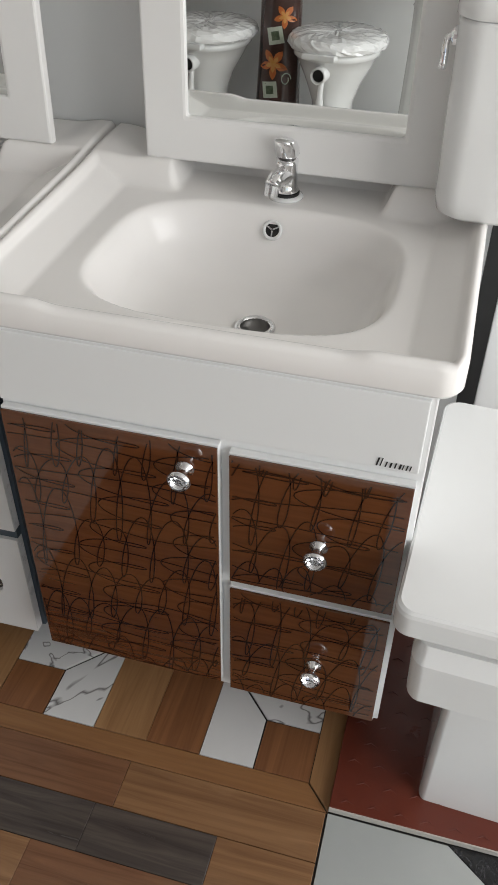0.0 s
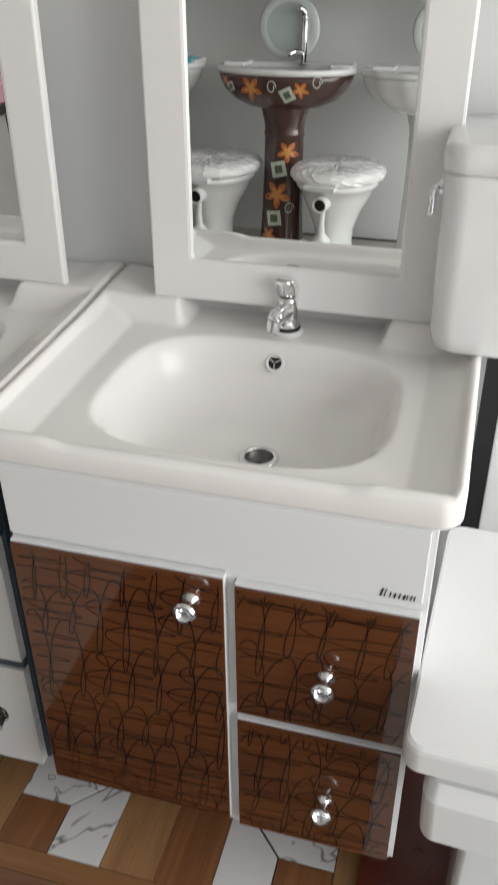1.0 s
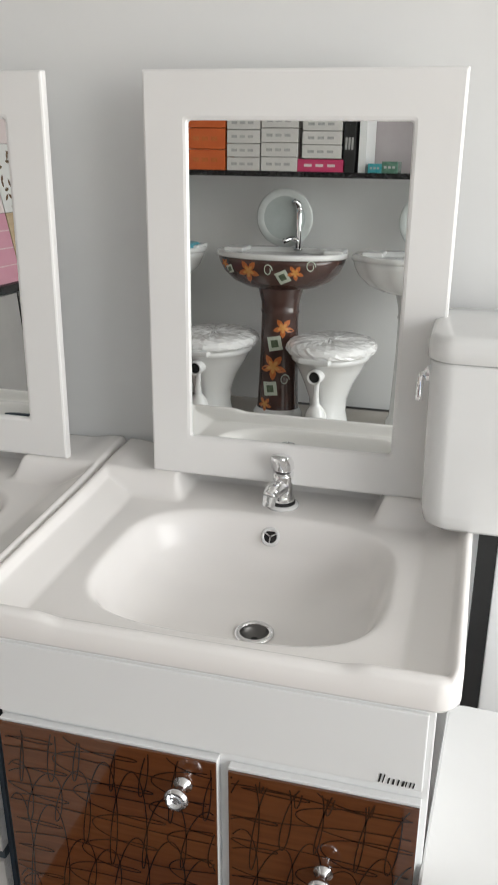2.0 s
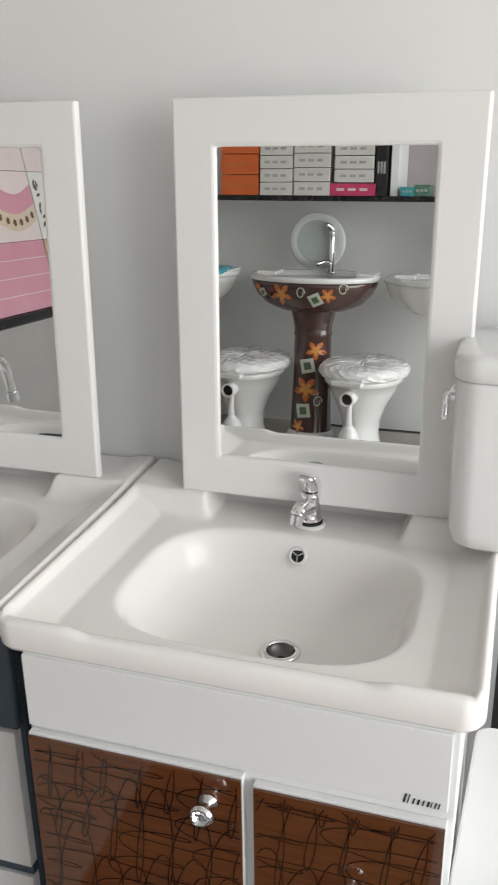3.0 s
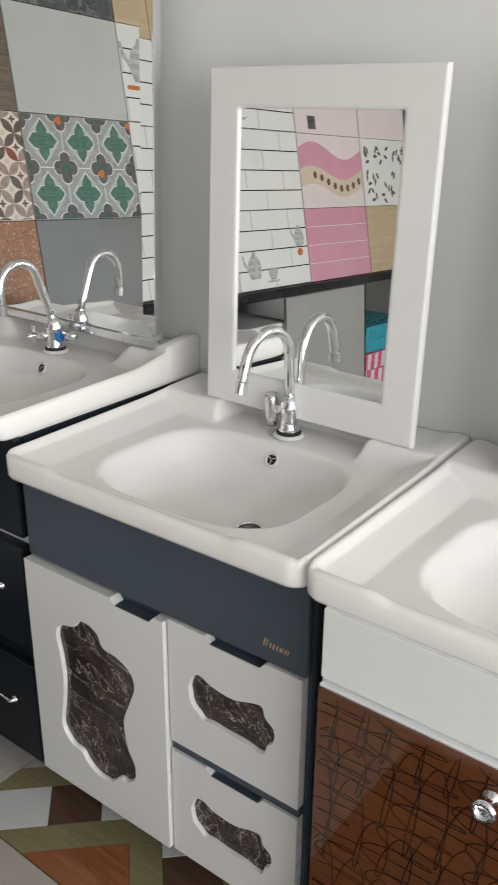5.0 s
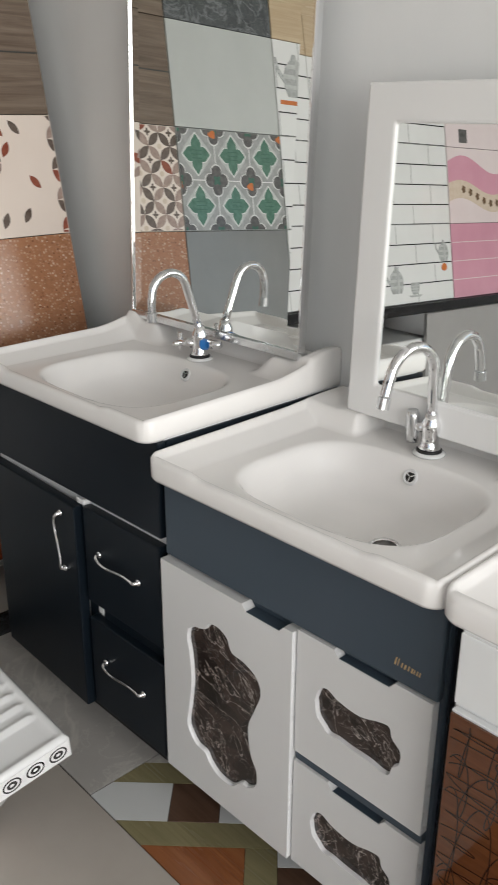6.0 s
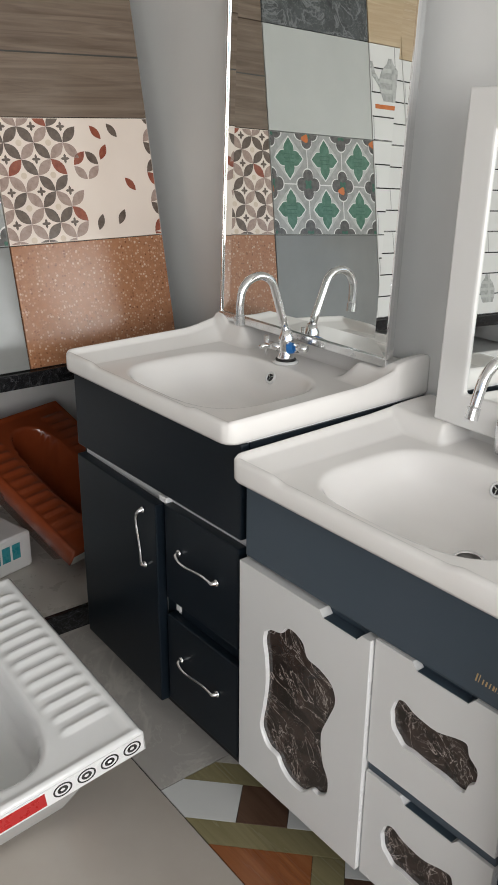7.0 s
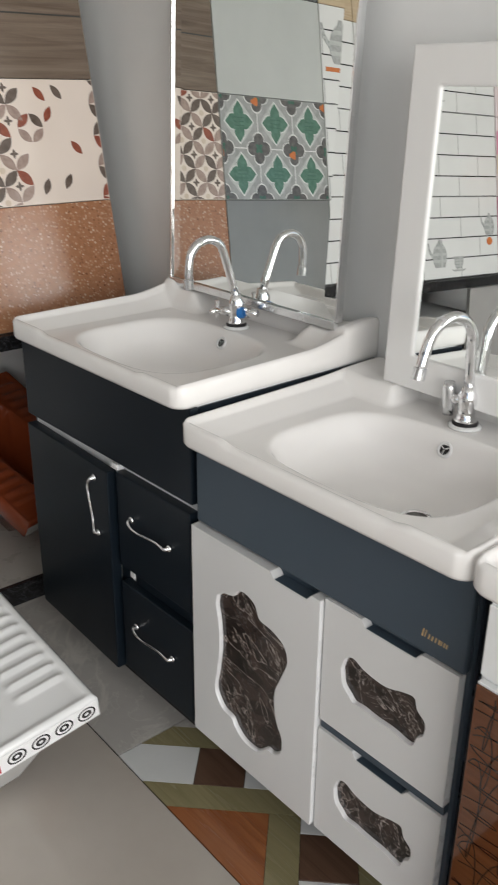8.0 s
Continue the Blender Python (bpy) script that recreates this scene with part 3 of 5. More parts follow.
inlaid_front("drawer", 0.041, 0.297, 0.350, 0.588, drawer_shape, (0.31, 0.73), v2)
inlaid_front("drawer", 0.041, 0.297, 0.106, 0.330, drawer_shape, (0.31, 0.73), v2)
M_gold = surface("gold_print", (0.50, 0.33, 0.15), (0.58, 0.40, 0.19), 30, 0.35)
maker_mark(0.226, -0.4852, 0.618, 1.1, M_gold, v2, "small gold maker's mark")
basin(v2, 0.615, 0.003, dx=0.068, dy=-0.312)
framed_mirror("framed_mirror", pose(-0.600, -0.094, 0.804, -1.75, 0, 0.0), "white framed mirror standing on the slate blue vanity's basin", 0.453)

# ---- black vanity ----
v1 = thing("vanity_unit", pose(-1.262, 0, 0, 0, 0, 1.0), "black vanity unit with white carcass edges and chrome bow handles", "vanity")
carcass(v1, M_pvc, -0.318, 0.318, -0.472, 0.010, 0.080, 0.805, label="white carcass board")
part("apron", box(-0.322, 0.322, -0.492, -0.4725, 0.610, 0.803, 0.004), M_black, v1)
part("side_panel", box(0.3185, 0.3225, -0.472, 0.005, 0.080, 0.803), M_black, v1)
part("side_panel", box(-0.3225, -0.3185, -0.472, 0.005, 0.080, 0.803), M_black, v1)
part("plinth", box(-0.29, 0.29, -0.43, -0.02, 0.0, 0.0795), M_dark, v1)


def bow_handle(parent, m):
    pts = curve([(-0.075, -0.004, 0.0), (-0.071, -0.014, -0.002), (-0.056, -0.0150, -0.010), (-0.030, -0.0145, -0.0100), (0.002, -0.0140, -0.003), (0.032, -0.0140, 0.003), (0.056, -0.0140, 0.004), (0.068, -0.013, 0.003), (0.072, -0.004, 0.004)], 4)
    n = len(pts) - 1
    h = part("handle", tube(pts, [0.0034 + 0.0028 * abs(2 * k / n - 1) ** 3 for k in range(n + 1)], 10), M_chrome, parent, "wavy chrome bow handle", True)
    h.matrix_basis = m
    for x, z in ((-0.075, 0.0), (0.072, 0.004)):
        part("rosette", lathe([(0.0, 0.0), (0.0085, 0.0), (0.0085, 0.004), (0.006, 0.007), (0.0, 0.008)], 14, pose(x, 0, z, 90)), M_chrome, h, "", True)
    return h


# the door stands a little ajar on its hinges
d = part("door", box(0.0, 0.369, -0.0245, 0.0, 0.088, 0.588, 0.004, 3), M_black, v1)
d.matrix_basis = pose(-0.318, -0.4728, 0.0, 0, 0, -1.8)
bow_handle(d, pose(0.318, -0.0250, 0.492, 0, 90, 0) @ Matrix.Scale(0.9, 4))
part("latch", box(0.036, 0.062, -0.490, -0.4726, 0.590, 0.603, 0.002), M_whiteedge, v1, "white door catch")
part("stile", box(0.040, 0.0755, -0.4765, -0.4722, 0.088, 0.586), M_black, v1)
part("carcass_corner", box(0.0765, 0.092, -0.4790, -0.4722, 0.336, 0.362), M_whiteedge, v1, "bare white corner of the carcass")
# black strip added over the carcass for the shadow between the drawers
part("rail", box(0.0925, 0.318, -0.4765, -0.4722, 0.3285, 0.3675), M_black, v1)
d = part("drawer", box(0.064, 0.319, -0.496, -0.4725, 0.368, 0.592, 0.004, 3), M_black, v1)
bow_handle(d, pose(0.188, -0.4965, 0.495, 0, 6, 0) @ Matrix.Scale(0.9, 4))
d = part("drawer", box(0.064, 0.319, -0.496, -0.4725, 0.102, 0.328, 0.004, 3), M_black, v1)
bow_handle(d, pose(0.188, -0.4965, 0.230, 0, 6, 0) @ Matrix.Scale(0.9, 4))
b1 = basin(v1, 0.640, 0.0, 0.052, 0.042, -0.112, ramp_=0.060, sweep=0.024)


def rimmed_mirror(m, w, h, label):
    """A frameless pane with a ground bevel all round, in thin steel edging."""
    th = thing("frameless_mirror", m, label, "mirror")
    b = 0.033
    o = [(-w / 2, 0.0), (w / 2, 0.0), (w / 2, h), (-w / 2, h)]
    i = [(-w / 2 + b, b), (w / 2 - b, b), (w / 2 - b, h - b), (-w / 2 + b, h - b)]
    bm = bmesh.new()
    vo = [bm.verts.new((x, 0.0022, z)) for x, z in o]
    vi = [bm.verts.new((x, 0.0, z)) for x, z in i]
    vb = [bm.verts.new((x, 0.006, z)) for x, z in o]
    skin(bm, [vi, vo, vb])
    bm.faces.new(vi)
    bm.faces.new(vb)
    part("mirror_pane", bm, M_mirror, th, "clear mirror glass with a slanted rim")
    part("backing", box(-w / 2 - 0.003, w / 2 + 0.003, 0.0062, 0.022, -0.004, h + 0.004, 0.002), M_satin, th, "grey backing board")
    for x in (-w / 2 - 0.006, w / 2 + 0.001):
        part("edge_strip", box(x, x + 0.005, -0.002, 0.0062, -0.004, h + 0.004, 0.001), M_chrome, th)
    part("foot_strip", box(-w / 2 - 0.006, w / 2 + 0.006, -0.004, 0.0062, -0.018, -0.0005, 0.001), M_satin, th)
    return th


rimmed_mirror(pose(-1.273, -0.076, 0.887, -2.0, 0, 0.0), 0.580, 0.92, "tall frameless mirror with ground glass rim on the black vanity")

# ---- floor tiles ----
floor = bpy.data.objects["floor"]
M_grout = surface("dark_grout", (0.012, 0.011, 0.010), (0.022, 0.020, 0.018), 30, 0.7)


def clip(poly, a, b, c):
    """The part of a polygon with a*x + b*y <= c."""
    out = []
    for i in range(len(poly)):
        p, q = poly[i], poly[(i + 1) % len(poly)]
        dp, dq = a * p[0] + b * p[1] - c, a * q[0] + b * q[1] - c
        if dp <= 0:
            out.append(p)
        if (dp < 0 < dq) or (dq < 0 < dp):
            t = dp / (dp - dq)
            out.append((p[0] + t * (q[0] - p[0]), p[1] + t * (q[1] - p[1])))
    return out


def slab(name, poly, material, z1=0.0, gap=0.0013, z0=-0.011):
    """One flat floor piece with a small arris, its joints left open."""
    if len(poly) < 3:
        return None
    cx, cy = sum(p[0] for p in poly) / len(poly), sum(p[1] for p in poly) / len(poly)
    bm = bmesh.new()
    loops = []
    for g, z in ((gap, z0), (gap, z1 - 0.0006), (gap + 0.0006, z1)):
        row = []
        for x, y in poly:
            d = max(1e-6, math.hypot(x - cx, y - cy))
            k = max(0.0, 1 - 1.35 * g / d)
            row.append(bm.verts.new((cx + (x - cx) * k, cy + (y - cy) * k, z)))
        loops.append(row)
    skin(bm, loops)
    bm.faces.new(loops[-1])
    bm.faces.new(loops[0])
    return part(name, bm, material, floor)


def rect(x0, x1, y0, y1):
    return [(x0, y0), (x1, y0), (x1, y1), (x0, y1)]


part("grout_bed", box(XL, XR, YF, YB, -0.0118, -0.0035), M_grout, floor)
# inlaid sample tile below the brown vanity
slab("tile_piece", [(-0.45, -0.611), (0.219, -0.611), (0.181, -0.571), (-0.45, -0.571)], M_oakx)
slab("tile_piece", [(0.219, -0.611), (0.219, -0.005), (0.181, -0.005), (0.181, -0.571)], M_oak)
slab("tile_piece", rect(0.087, 0.181, -0.571, -0.478), M_cedar)
slab("tile_piece", [(0.087, -0.478), (0.181, -0.478), (0.181, -0.38), (-0.005, -0.38)], M_whitetile)
slab("tile_piece", [(-0.006, -0.571), (0.087, -0.571), (0.087, -0.478), (-0.006, -0.384)], M_whitetile)
slab("tile_piece", rect(-0.099, -0.006, -0.571, -0.005), M_cedar)
slab("tile_piece", rect(-0.193, -0.099, -0.571, -0.005), M_oak)
slab("tile_piece", [(-0.287, -0.571), (-0.193, -0.571), (-0.193, -0.384), (-0.287, -0.478)], M_whitetile)
slab("tile_piece", [(-0.381, -0.478), (-0.287, -0.478), (-0.194, -0.38), (-0.381, -0.38)], M_whitetile)
slab("tile_piece", rect(-0.381, -0.287, -0.571, -0.478), M_cedar)
slab("tile_piece", rect(-0.45, -0.381, -0.571, -0.20), M_oak)
slab("tile_piece", rect(-0.006, 0.181, -0.38, -0.005), M_cedar)
slab("tile_piece", rect(-0.381, -0.193, -0.38, -0.005), M_cedar)
# plank-look tiles in front of it
rows_ = [(-0.691, -0.612, (-0.42, -0.36, -0.109, 0.216), (M_plankred, M_plankred, M_plank)), (-0.770, -0.692, (-0.42, -0.137, 0.063, 0.216), (M_plankdark, M_plankdark, M_plank)), (-0.850, -0.771, (-0.42, -0.21, 0.216), (M_plank, M_plankred)),
         (-0.930, -0.851, (-0.42, -0.30, 0.216), (M_plankred, M_plankdark)), (-1.01, -0.931, (-0.42, 0.0, 0.216), (M_plank, M_plankred)), (-1.09, -1.011, (-0.42, -0.15, 0.216), (M_plankdark, M_plank)), (-1.21, -1.091, (-0.42, -0.1, 0.216), (M_plankred, M_plank))]
for y0, y1, xs, ms in rows_:
    for x0, x1, m_ in zip(xs, xs[1:], ms):
        slab("plank", rect(x0, x1, y0, y1), m_, gap=0.0002)
# diagonal inlaid sample tile below the slate vanity: bands across the tile at 45 degrees
R2 = math.sqrt(0.5)
M_whitepiece = surface("plain_white_inlay", (0.60, 0.61, 0.60), (0.65, 0.66, 0.65), 3.0, 0.14)
TILE_B = rect(-1.049, -0.452, -0.609, -0.005)


def diag(a0, a1, b0, b1, material, name="tile_piece"):
    """The piece of the diagonal tile between a0 and a1 along the band and b0 and b1 across it."""
    p = TILE_B
    for s, (u, v) in ((a1, (R2, R2)), (b1, (R2, -R2))):
        p = clip(p, u, v, s)
    for s, (u, v) in ((a0, (R2, R2)), (b0, (R2, -R2))):
        p = clip(p, -u, -v, -s)
    slab(name, p, material, gap=0.0006)


diag(-2, 2, -1.0, -0.412, M_greymarble)
diag(-2, 2, -0.412, -0.352, M_olive)
diag(-2, -1.0, -0.352, -0.245, M_whitepiece)
diag(-1.0, -0.895, -0.352, -0.245, M_walnut)
diag(-0.895, -0.775, -0.352, -0.245, M_whitepiece)
diag(-2, -0.775, -0.245, -0.184, M_olive)
diag(-2, -0.838, -0.184, 0.25, M_orangewood)
diag(-0.838, -0.775, -0.184, 0.25, M_olive)
diag(-0.775, 1, -0.352, -0.245, M_olive)
for k in range(6):
    diag(-0.775, -0.665, -0.245 + 0.105 * k, -0.14 + 0.105 * k, M_walnut if k % 2 else M_whitepiece)
diag(-0.665, 1, -0.245, 1, M_olive)
# plain floor tiles of the rest of the room
slab("floor_tile", rect(-1.72, -1.051, -0.608, 0.018), M_greymarble, gap=0.0003)
for i in range(4):
    for j in range(5):
        x0, y1 = -1.051 - 0.6 * (i - 0) , -0.611 - 0.6 * j
        if i == 0:
            slab("floor_tile", rect(-1.651 if j == 0 else -1.051, -0.422 if j == 0 else -0.702, y1 - 0.598, y1), M_beige, gap=0.0003)
        else:
            slab("floor_tile", rect(max(-1.72, -1.051 - 0.6 * i + 0.001), -1.051 - 0.6 * (i - 1) - 0.001, y1 - 0.598, y1), M_beige, gap=0.0003) if i < 3 and (i, j) != (1, 0) else None
for i in range(7):
    for j in range(4):
        slab("floor_tile", rect(-0.70 + 0.56 * i, -0.142 + 0.56 * i, -1.212 - 0.54 * (j + 1), -1.212 - 0.54 * j), M_beige, gap=0.0003)
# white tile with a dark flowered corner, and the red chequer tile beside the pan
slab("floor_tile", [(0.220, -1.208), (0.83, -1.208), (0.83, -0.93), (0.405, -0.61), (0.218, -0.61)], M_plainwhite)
slab("floor_tile", [(0.405, -0.61), (0.83, -0.93), (0.83, -0.61)], M_granite)
M_petal = surface("tan_petal", (0.42, 0.27, 0.13), (0.52, 0.35, 0.19), 40, 0.3)
bm = bmesh.new()
random.seed(4)
for k in range(26):
    cx, cy = random.uniform(0.43, 0.62), random.uniform(-0.70, -0.615)
    if (cx - 0.405) * 0.32 < (-0.61 - cy) * 0.425 + 0.006:
        continue
    lathe([(0.0, 0.0012), (random.uniform(0.004, 0.009), 0.0004)], 7, pose(cx, cy, 0), bm)
tagged(part("flower_print", bm, M_petal, floor), kind="stuff")
for i in range(4):
    slab("floor_tile", rect(0.832 + 0.6 * i, 1.43 + 0.6 * i, -1.208, -0.612), M_beige, gap=0.0003)
    slab("floor_tile", rect(0.832 + 0.6 * i, 1.43 + 0.6 * i, -0.610, -0.01), M_beige, gap=0.0003)
mat_ = tagged(part("anti_slip_tile", box(0.2195, 0.83, -0.606, 0.0, 0.0003, 0.012, 0.001), M_redmat), "dark red anti-slip floor tile with raised chequer marks", "tile")
bm = bmesh.new()
for i in range(14):
    for j in range(16):
        x, y = 0.245 + 0.042 * i + 0.021 * (j % 2), -0.592 + 0.036 * j
        if x > 0.81:
            continue
        a = 35 if (i + j) % 2 else -35
        tube([m_ for m_ in ((x - 0.011, y - 0.003, 0.0118), (x, y + 0.003, 0.0132), (x + 0.011, y - 0.002, 0.0118))], [0.0005, 0.0014, 0.0005], 6, bm)
tagged(part("chequer_relief", bm, M_redmat, mat_), kind="stuff")
part("raw_edge", box(0.2195, 0.83, -0.6085, -0.6062, 0.0003, 0.0112), M_tileedge, mat_, "pale unglazed tile edge")

# ---- black strip and white panel at the wall beside the brown vanity ----
tagged(part("trim_strip", box(0.306, 0.336, -0.004, YB - 0.001, 0.012, 0.90), M_dark), "black upright strip on the wall", "trim", kind="structure")
tagged(part("wall_panel", box(0.3365, 1.10, 0.002, YB - 0.001, 0.012, 0.90, 0.002), M_pvc), "plain white wall panel beside the vanity", "panel", kind="structure")


# ---- water closet and cistern ----
def scaled(o, kx, ky, dx=0.0, dy=0.0):
    return [(x * kx + dx, y * ky + dy) for x, y in o]


wc = thing("water_closet", pose(0.468, -0.228, 0.012, 0, 0, -3.0), "white boxy close-coupled toilet with a closed flat lid", "toilet")
sq = rounded(0.372, 0.422, 0.022, 14)
sq = [(x, y - 0.205) for x, y in sq]
part("lid", loft([(scaled(sq, 0.985, 0.985, 0, -0.003), 0.484), (sq, 0.487), (sq, 0.517), (scaled(sq, 0.993, 0.994, 0, -0.001), 0.522), (scaled(sq, 0.975, 0.978, 0, -0.004), 0.525)]), M_porcelain, wc, "closed flat white lid")
part("seat", loft([(scaled(sq, 0.87, 0.96, 0, -0.004), 0.474), (scaled(sq, 0.88, 0.965, 0, -0.004), 0.4838)]), M_pvc, wc)
part("bowl", loft([(scaled(sq, 0.54, 0.80, 0, 0.0), 0.0), (scaled(sq, 0.53, 0.79, 0, 0.0), 0.30), (scaled(sq, 0.58, 0.84, 0, 0.0), 0.345), (scaled(sq, 0.78, 0.975, 0, 0.0), 0.358), (scaled(sq, 0.83, 1.01, 0, 0.0), 0.376), (scaled(sq, 0.845, 1.02, 0, 0.0), 0.450), (scaled(sq, 0.83, 0.99, 0, 0.0), 0.4735)]), M_porcelain, wc, "", False)
ci = thing("cistern", pose(0.392, -0.104, 0.8045, 0, 0, 0) @ Matrix.Diagonal((1, 1, 0.88, 1)), "white ceramic toilet cistern propped on the basin's rear ledge", "cistern")
rc = rounded(0.360, 0.190, 0.035, 12)
part("tank", loft([(scaled(rc, 0.90, 0.88), 0.0), (scaled(rc, 0.955, 0.95), 0.008), (scaled(rc, 0.975, 0.97), 0.03), (scaled(rc, 0.995, 1.0), 0.27), (scaled(rc, 0.99, 0.99), 0.275)]), M_porcelain, ci, "", True)
part("cistern_lid", loft([(scaled(rc, 0.99, 0.98), 0.2755), (scaled(rc, 1.015, 1.03), 0.279), (scaled(rc, 1.015, 1.03), 0.302), (scaled(rc, 1.0, 1.0), 0.312), (scaled(rc, 0.95, 0.93), 0.316)]), M_porcelain, ci, "", True)
lv = part("flush_lever", tube(curve([(-0.180, -0.050, 0.245), (-0.188, -0.052, 0.245), (-0.190, -0.056, 0.236), (-0.190, -0.062, 0.205)], 4), [0.004] * 9 + [0.005] * 4, 10), M_chrome, ci, "chrome flush lever", True)
part("rosette", lathe([(0.0, 0.0), (0.013, 0.0), (0.013, 0.004), (0.008, 0.007), (0.0, 0.007)], 16, pose(-0.1785, -0.050, 0.245, 0, -90, 0)), M_chrome, lv)

# ---- low platform and black shelf along the west wall ----
tagged(part("platform", box(XL, -1.735, YF, YB, -0.011, 0.060), M_cement), "low cement-tiled platform along the wall", "platform", kind="structure")
tagged(part("platform_edge", box(-1.7349, -1.718, YF, YB, -0.011, 0.061, 0.002), M_granite), "black granite edging of the low platform", "trim", kind="structure")
tagged(part("display_shelf", box(XL, -1.800, YF, YB, 0.698, 0.738, 0.003), M_granite), "black granite shelf carrying the leaning tile boards", "shelf", kind="structure")
M_backpaint = surface("pale_dado_paint", (0.62, 0.61, 0.595), (0.68, 0.67, 0.655), 3.0, 0.5)
tagged(part("wall_panel", box(XL, XL + 0.012, YF, YB, 0.060, 0.698), M_backpaint), "pale painted dado below the black shelf", "panel", kind="structure")

# ---- tile boards ----
M_terrazzo = speckled("salmon_terrazzo", (0.29, 0.135, 0.070), ((0.17, 0.064, 0.030), (0.42, 0.22, 0.13), (0.52, 0.34, 0.23), (0.58, 0.43, 0.32)), 140, 0.20)
M_cream = surface("cream_glaze", (0.74, 0.645, 0.575), (0.77, 0.675, 0.605), 6, 0.10)
M_leafdark = surface("leaf_umber", (0.085, 0.062, 0.050), (0.16, 0.125, 0.105), 60, 0.15)
M_leafrust = surface("leaf_rust", (0.20, 0.050, 0.030), (0.32, 0.10, 0.062), 60, 0.15)
M_leafgrey = surface("leaf_mushroom", (0.27, 0.19, 0.16), (0.42, 0.32, 0.28), 60, 0.15)
M_woodtile = wood("driftwood_tile", (0.105, 0.075, 0.056), (0.22, 0.170, 0.130), "x", 0.16, 0.8)
M_midgrey = surface("mid_grey_tile", (0.20, 0.205, 0.20), (0.235, 0.24, 0.235), 5, 0.12)
M_palegrey = surface("pale_grey_tile", (0.46, 0.475, 0.46), (0.50, 0.515, 0.50), 5, 0.12)
M_slatetile = veined("slate_marble_tile", (0.040, 0.045, 0.048), (0.10, 0.108, 0.112), (0.19, 0.20, 0.205), 9, 0.03, 0.15)
M_creamwood = wood("cream_wood_tile", (0.42, 0.31, 0.19), (0.56, 0.44, 0.30), "x", 0.2)
M_whiteglaze = surface("white_glaze", (0.70, 0.70, 0.69), (0.74, 0.74, 0.73), 6, 0.08)
M_line = surface("black_line", (0.02, 0.02, 0.02), (0.03, 0.03, 0.03), 9, 0.2)
M_green = surface("jade_print", (0.045, 0.125, 0.088), (0.105, 0.215, 0.160), 60, 0.15)
M_charcoal = surface("charcoal_print", (0.055, 0.055, 0.055), (0.15, 0.145, 0.14), 60, 0.15)
M_mist = surface("mist_print", (0.25, 0.26, 0.255), (0.40, 0.41, 0.40), 40, 0.15)
M_flame = surface("orange_print", (0.50, 0.13, 0.035), (0.60, 0.20, 0.06), 50, 0.2)
M_pink = surface("pink_glaze", (0.58, 0.275, 0.355), (0.63, 0.32, 0.40), 6, 0.1)
M_palepink = surface("pale_pink_glaze", (0.70, 0.60, 0.60), (0.74, 0.65, 0.65), 6, 0.1)
M_beigeband = surface("beige_band", (0.58, 0.47, 0.37), (0.66, 0.56, 0.46), 50, 0.15)
M_umberspot = surface("umber_spot", (0.12, 0.075, 0.045), (0.18, 0.12, 0.075), 50, 0.2)
M_silver = surface("silver_print", (0.30, 0.31, 0.30), (0.46, 0.47, 0.46), 70, 0.2)
M_board = surface("dark_board", (0.03, 0.028, 0.025), (0.05, 0.046, 0.042), 9, 0.6)
TW, TH = 0.450, 0.312


def board(y0, y1, rows, label):
    """A dark board leaning on the wall; local x runs north along the shelf, z up the board."""
    th = thing("tile_board", pose(-1.818, y0, 0.740, -12.3, 0, 90), label, "tile display", "tile boards on the black shelf")
    w = y1 - y0
    part("backboard", box(0.0, w - 0.002, 0.009, 0.021, 0.0, TH * rows + 0.003), M_board, th)
    return th


def tile(th, w, row, material, x0=0.001, label="", n=1):
    return part("tile", box(x0, x0 + w - 0.003, 0.0, 0.0088, TH * row + 0.001, TH * (row + n) - 0.001, 0.0009, 1), material, th, label)


def prints(name, shapes, material, parent, lift=0.0006):
    """Printed motifs: closed outlines in x and z, a hair proud of the glaze."""
    bm = bmesh.new()
    for o in shapes:
        f = bm.faces.new([bm.verts.new((x, -lift, z)) for x, z in o])
        g = bmesh.ops.extrude_face_region(bm, geom=[f])["geom"]
        for v in g:
            if isinstance(v, bmesh.types.BMVert):
                v.co.y = 0.0004
    return tagged(part(name, bm, material, parent), kind="stuff")


def petal(x, z, length, width, deg, n=6):
    c, s = math.cos(radians(deg)), math.sin(radians(deg))
    up = [(length * (k / n - 0.5), width / 2 * math.sin(math.pi * k / n) ** 0.9) for k in range(n + 1)]
    o = up + [(a, -b) for a, b in up[-2:0:-1]]
    return [(x + c * a - s * b, z + s * a + c * b) for a, b in o]


def blob(x, z, rx, rz, n=14, lobes=0, depth=0.0, turn=0.0):
    out = []
    for k in range(n):
        a = 2 * math.pi * k / n
        r = 1 + depth * math.cos(lobes * (a - turn))
        out.append((x + rx * r * math.cos(a), z + rz * r * math.sin(a)))
    return out


def inside(o, x0, x1, z0, z1):
    for a, b, c in ((1, 0, x1), (-1, 0, -x0), (0, 1, z1), (0, -1, -z0)):
        o = clip(o, a, b, c)
        if len(o) < 3:
            return []
    return o


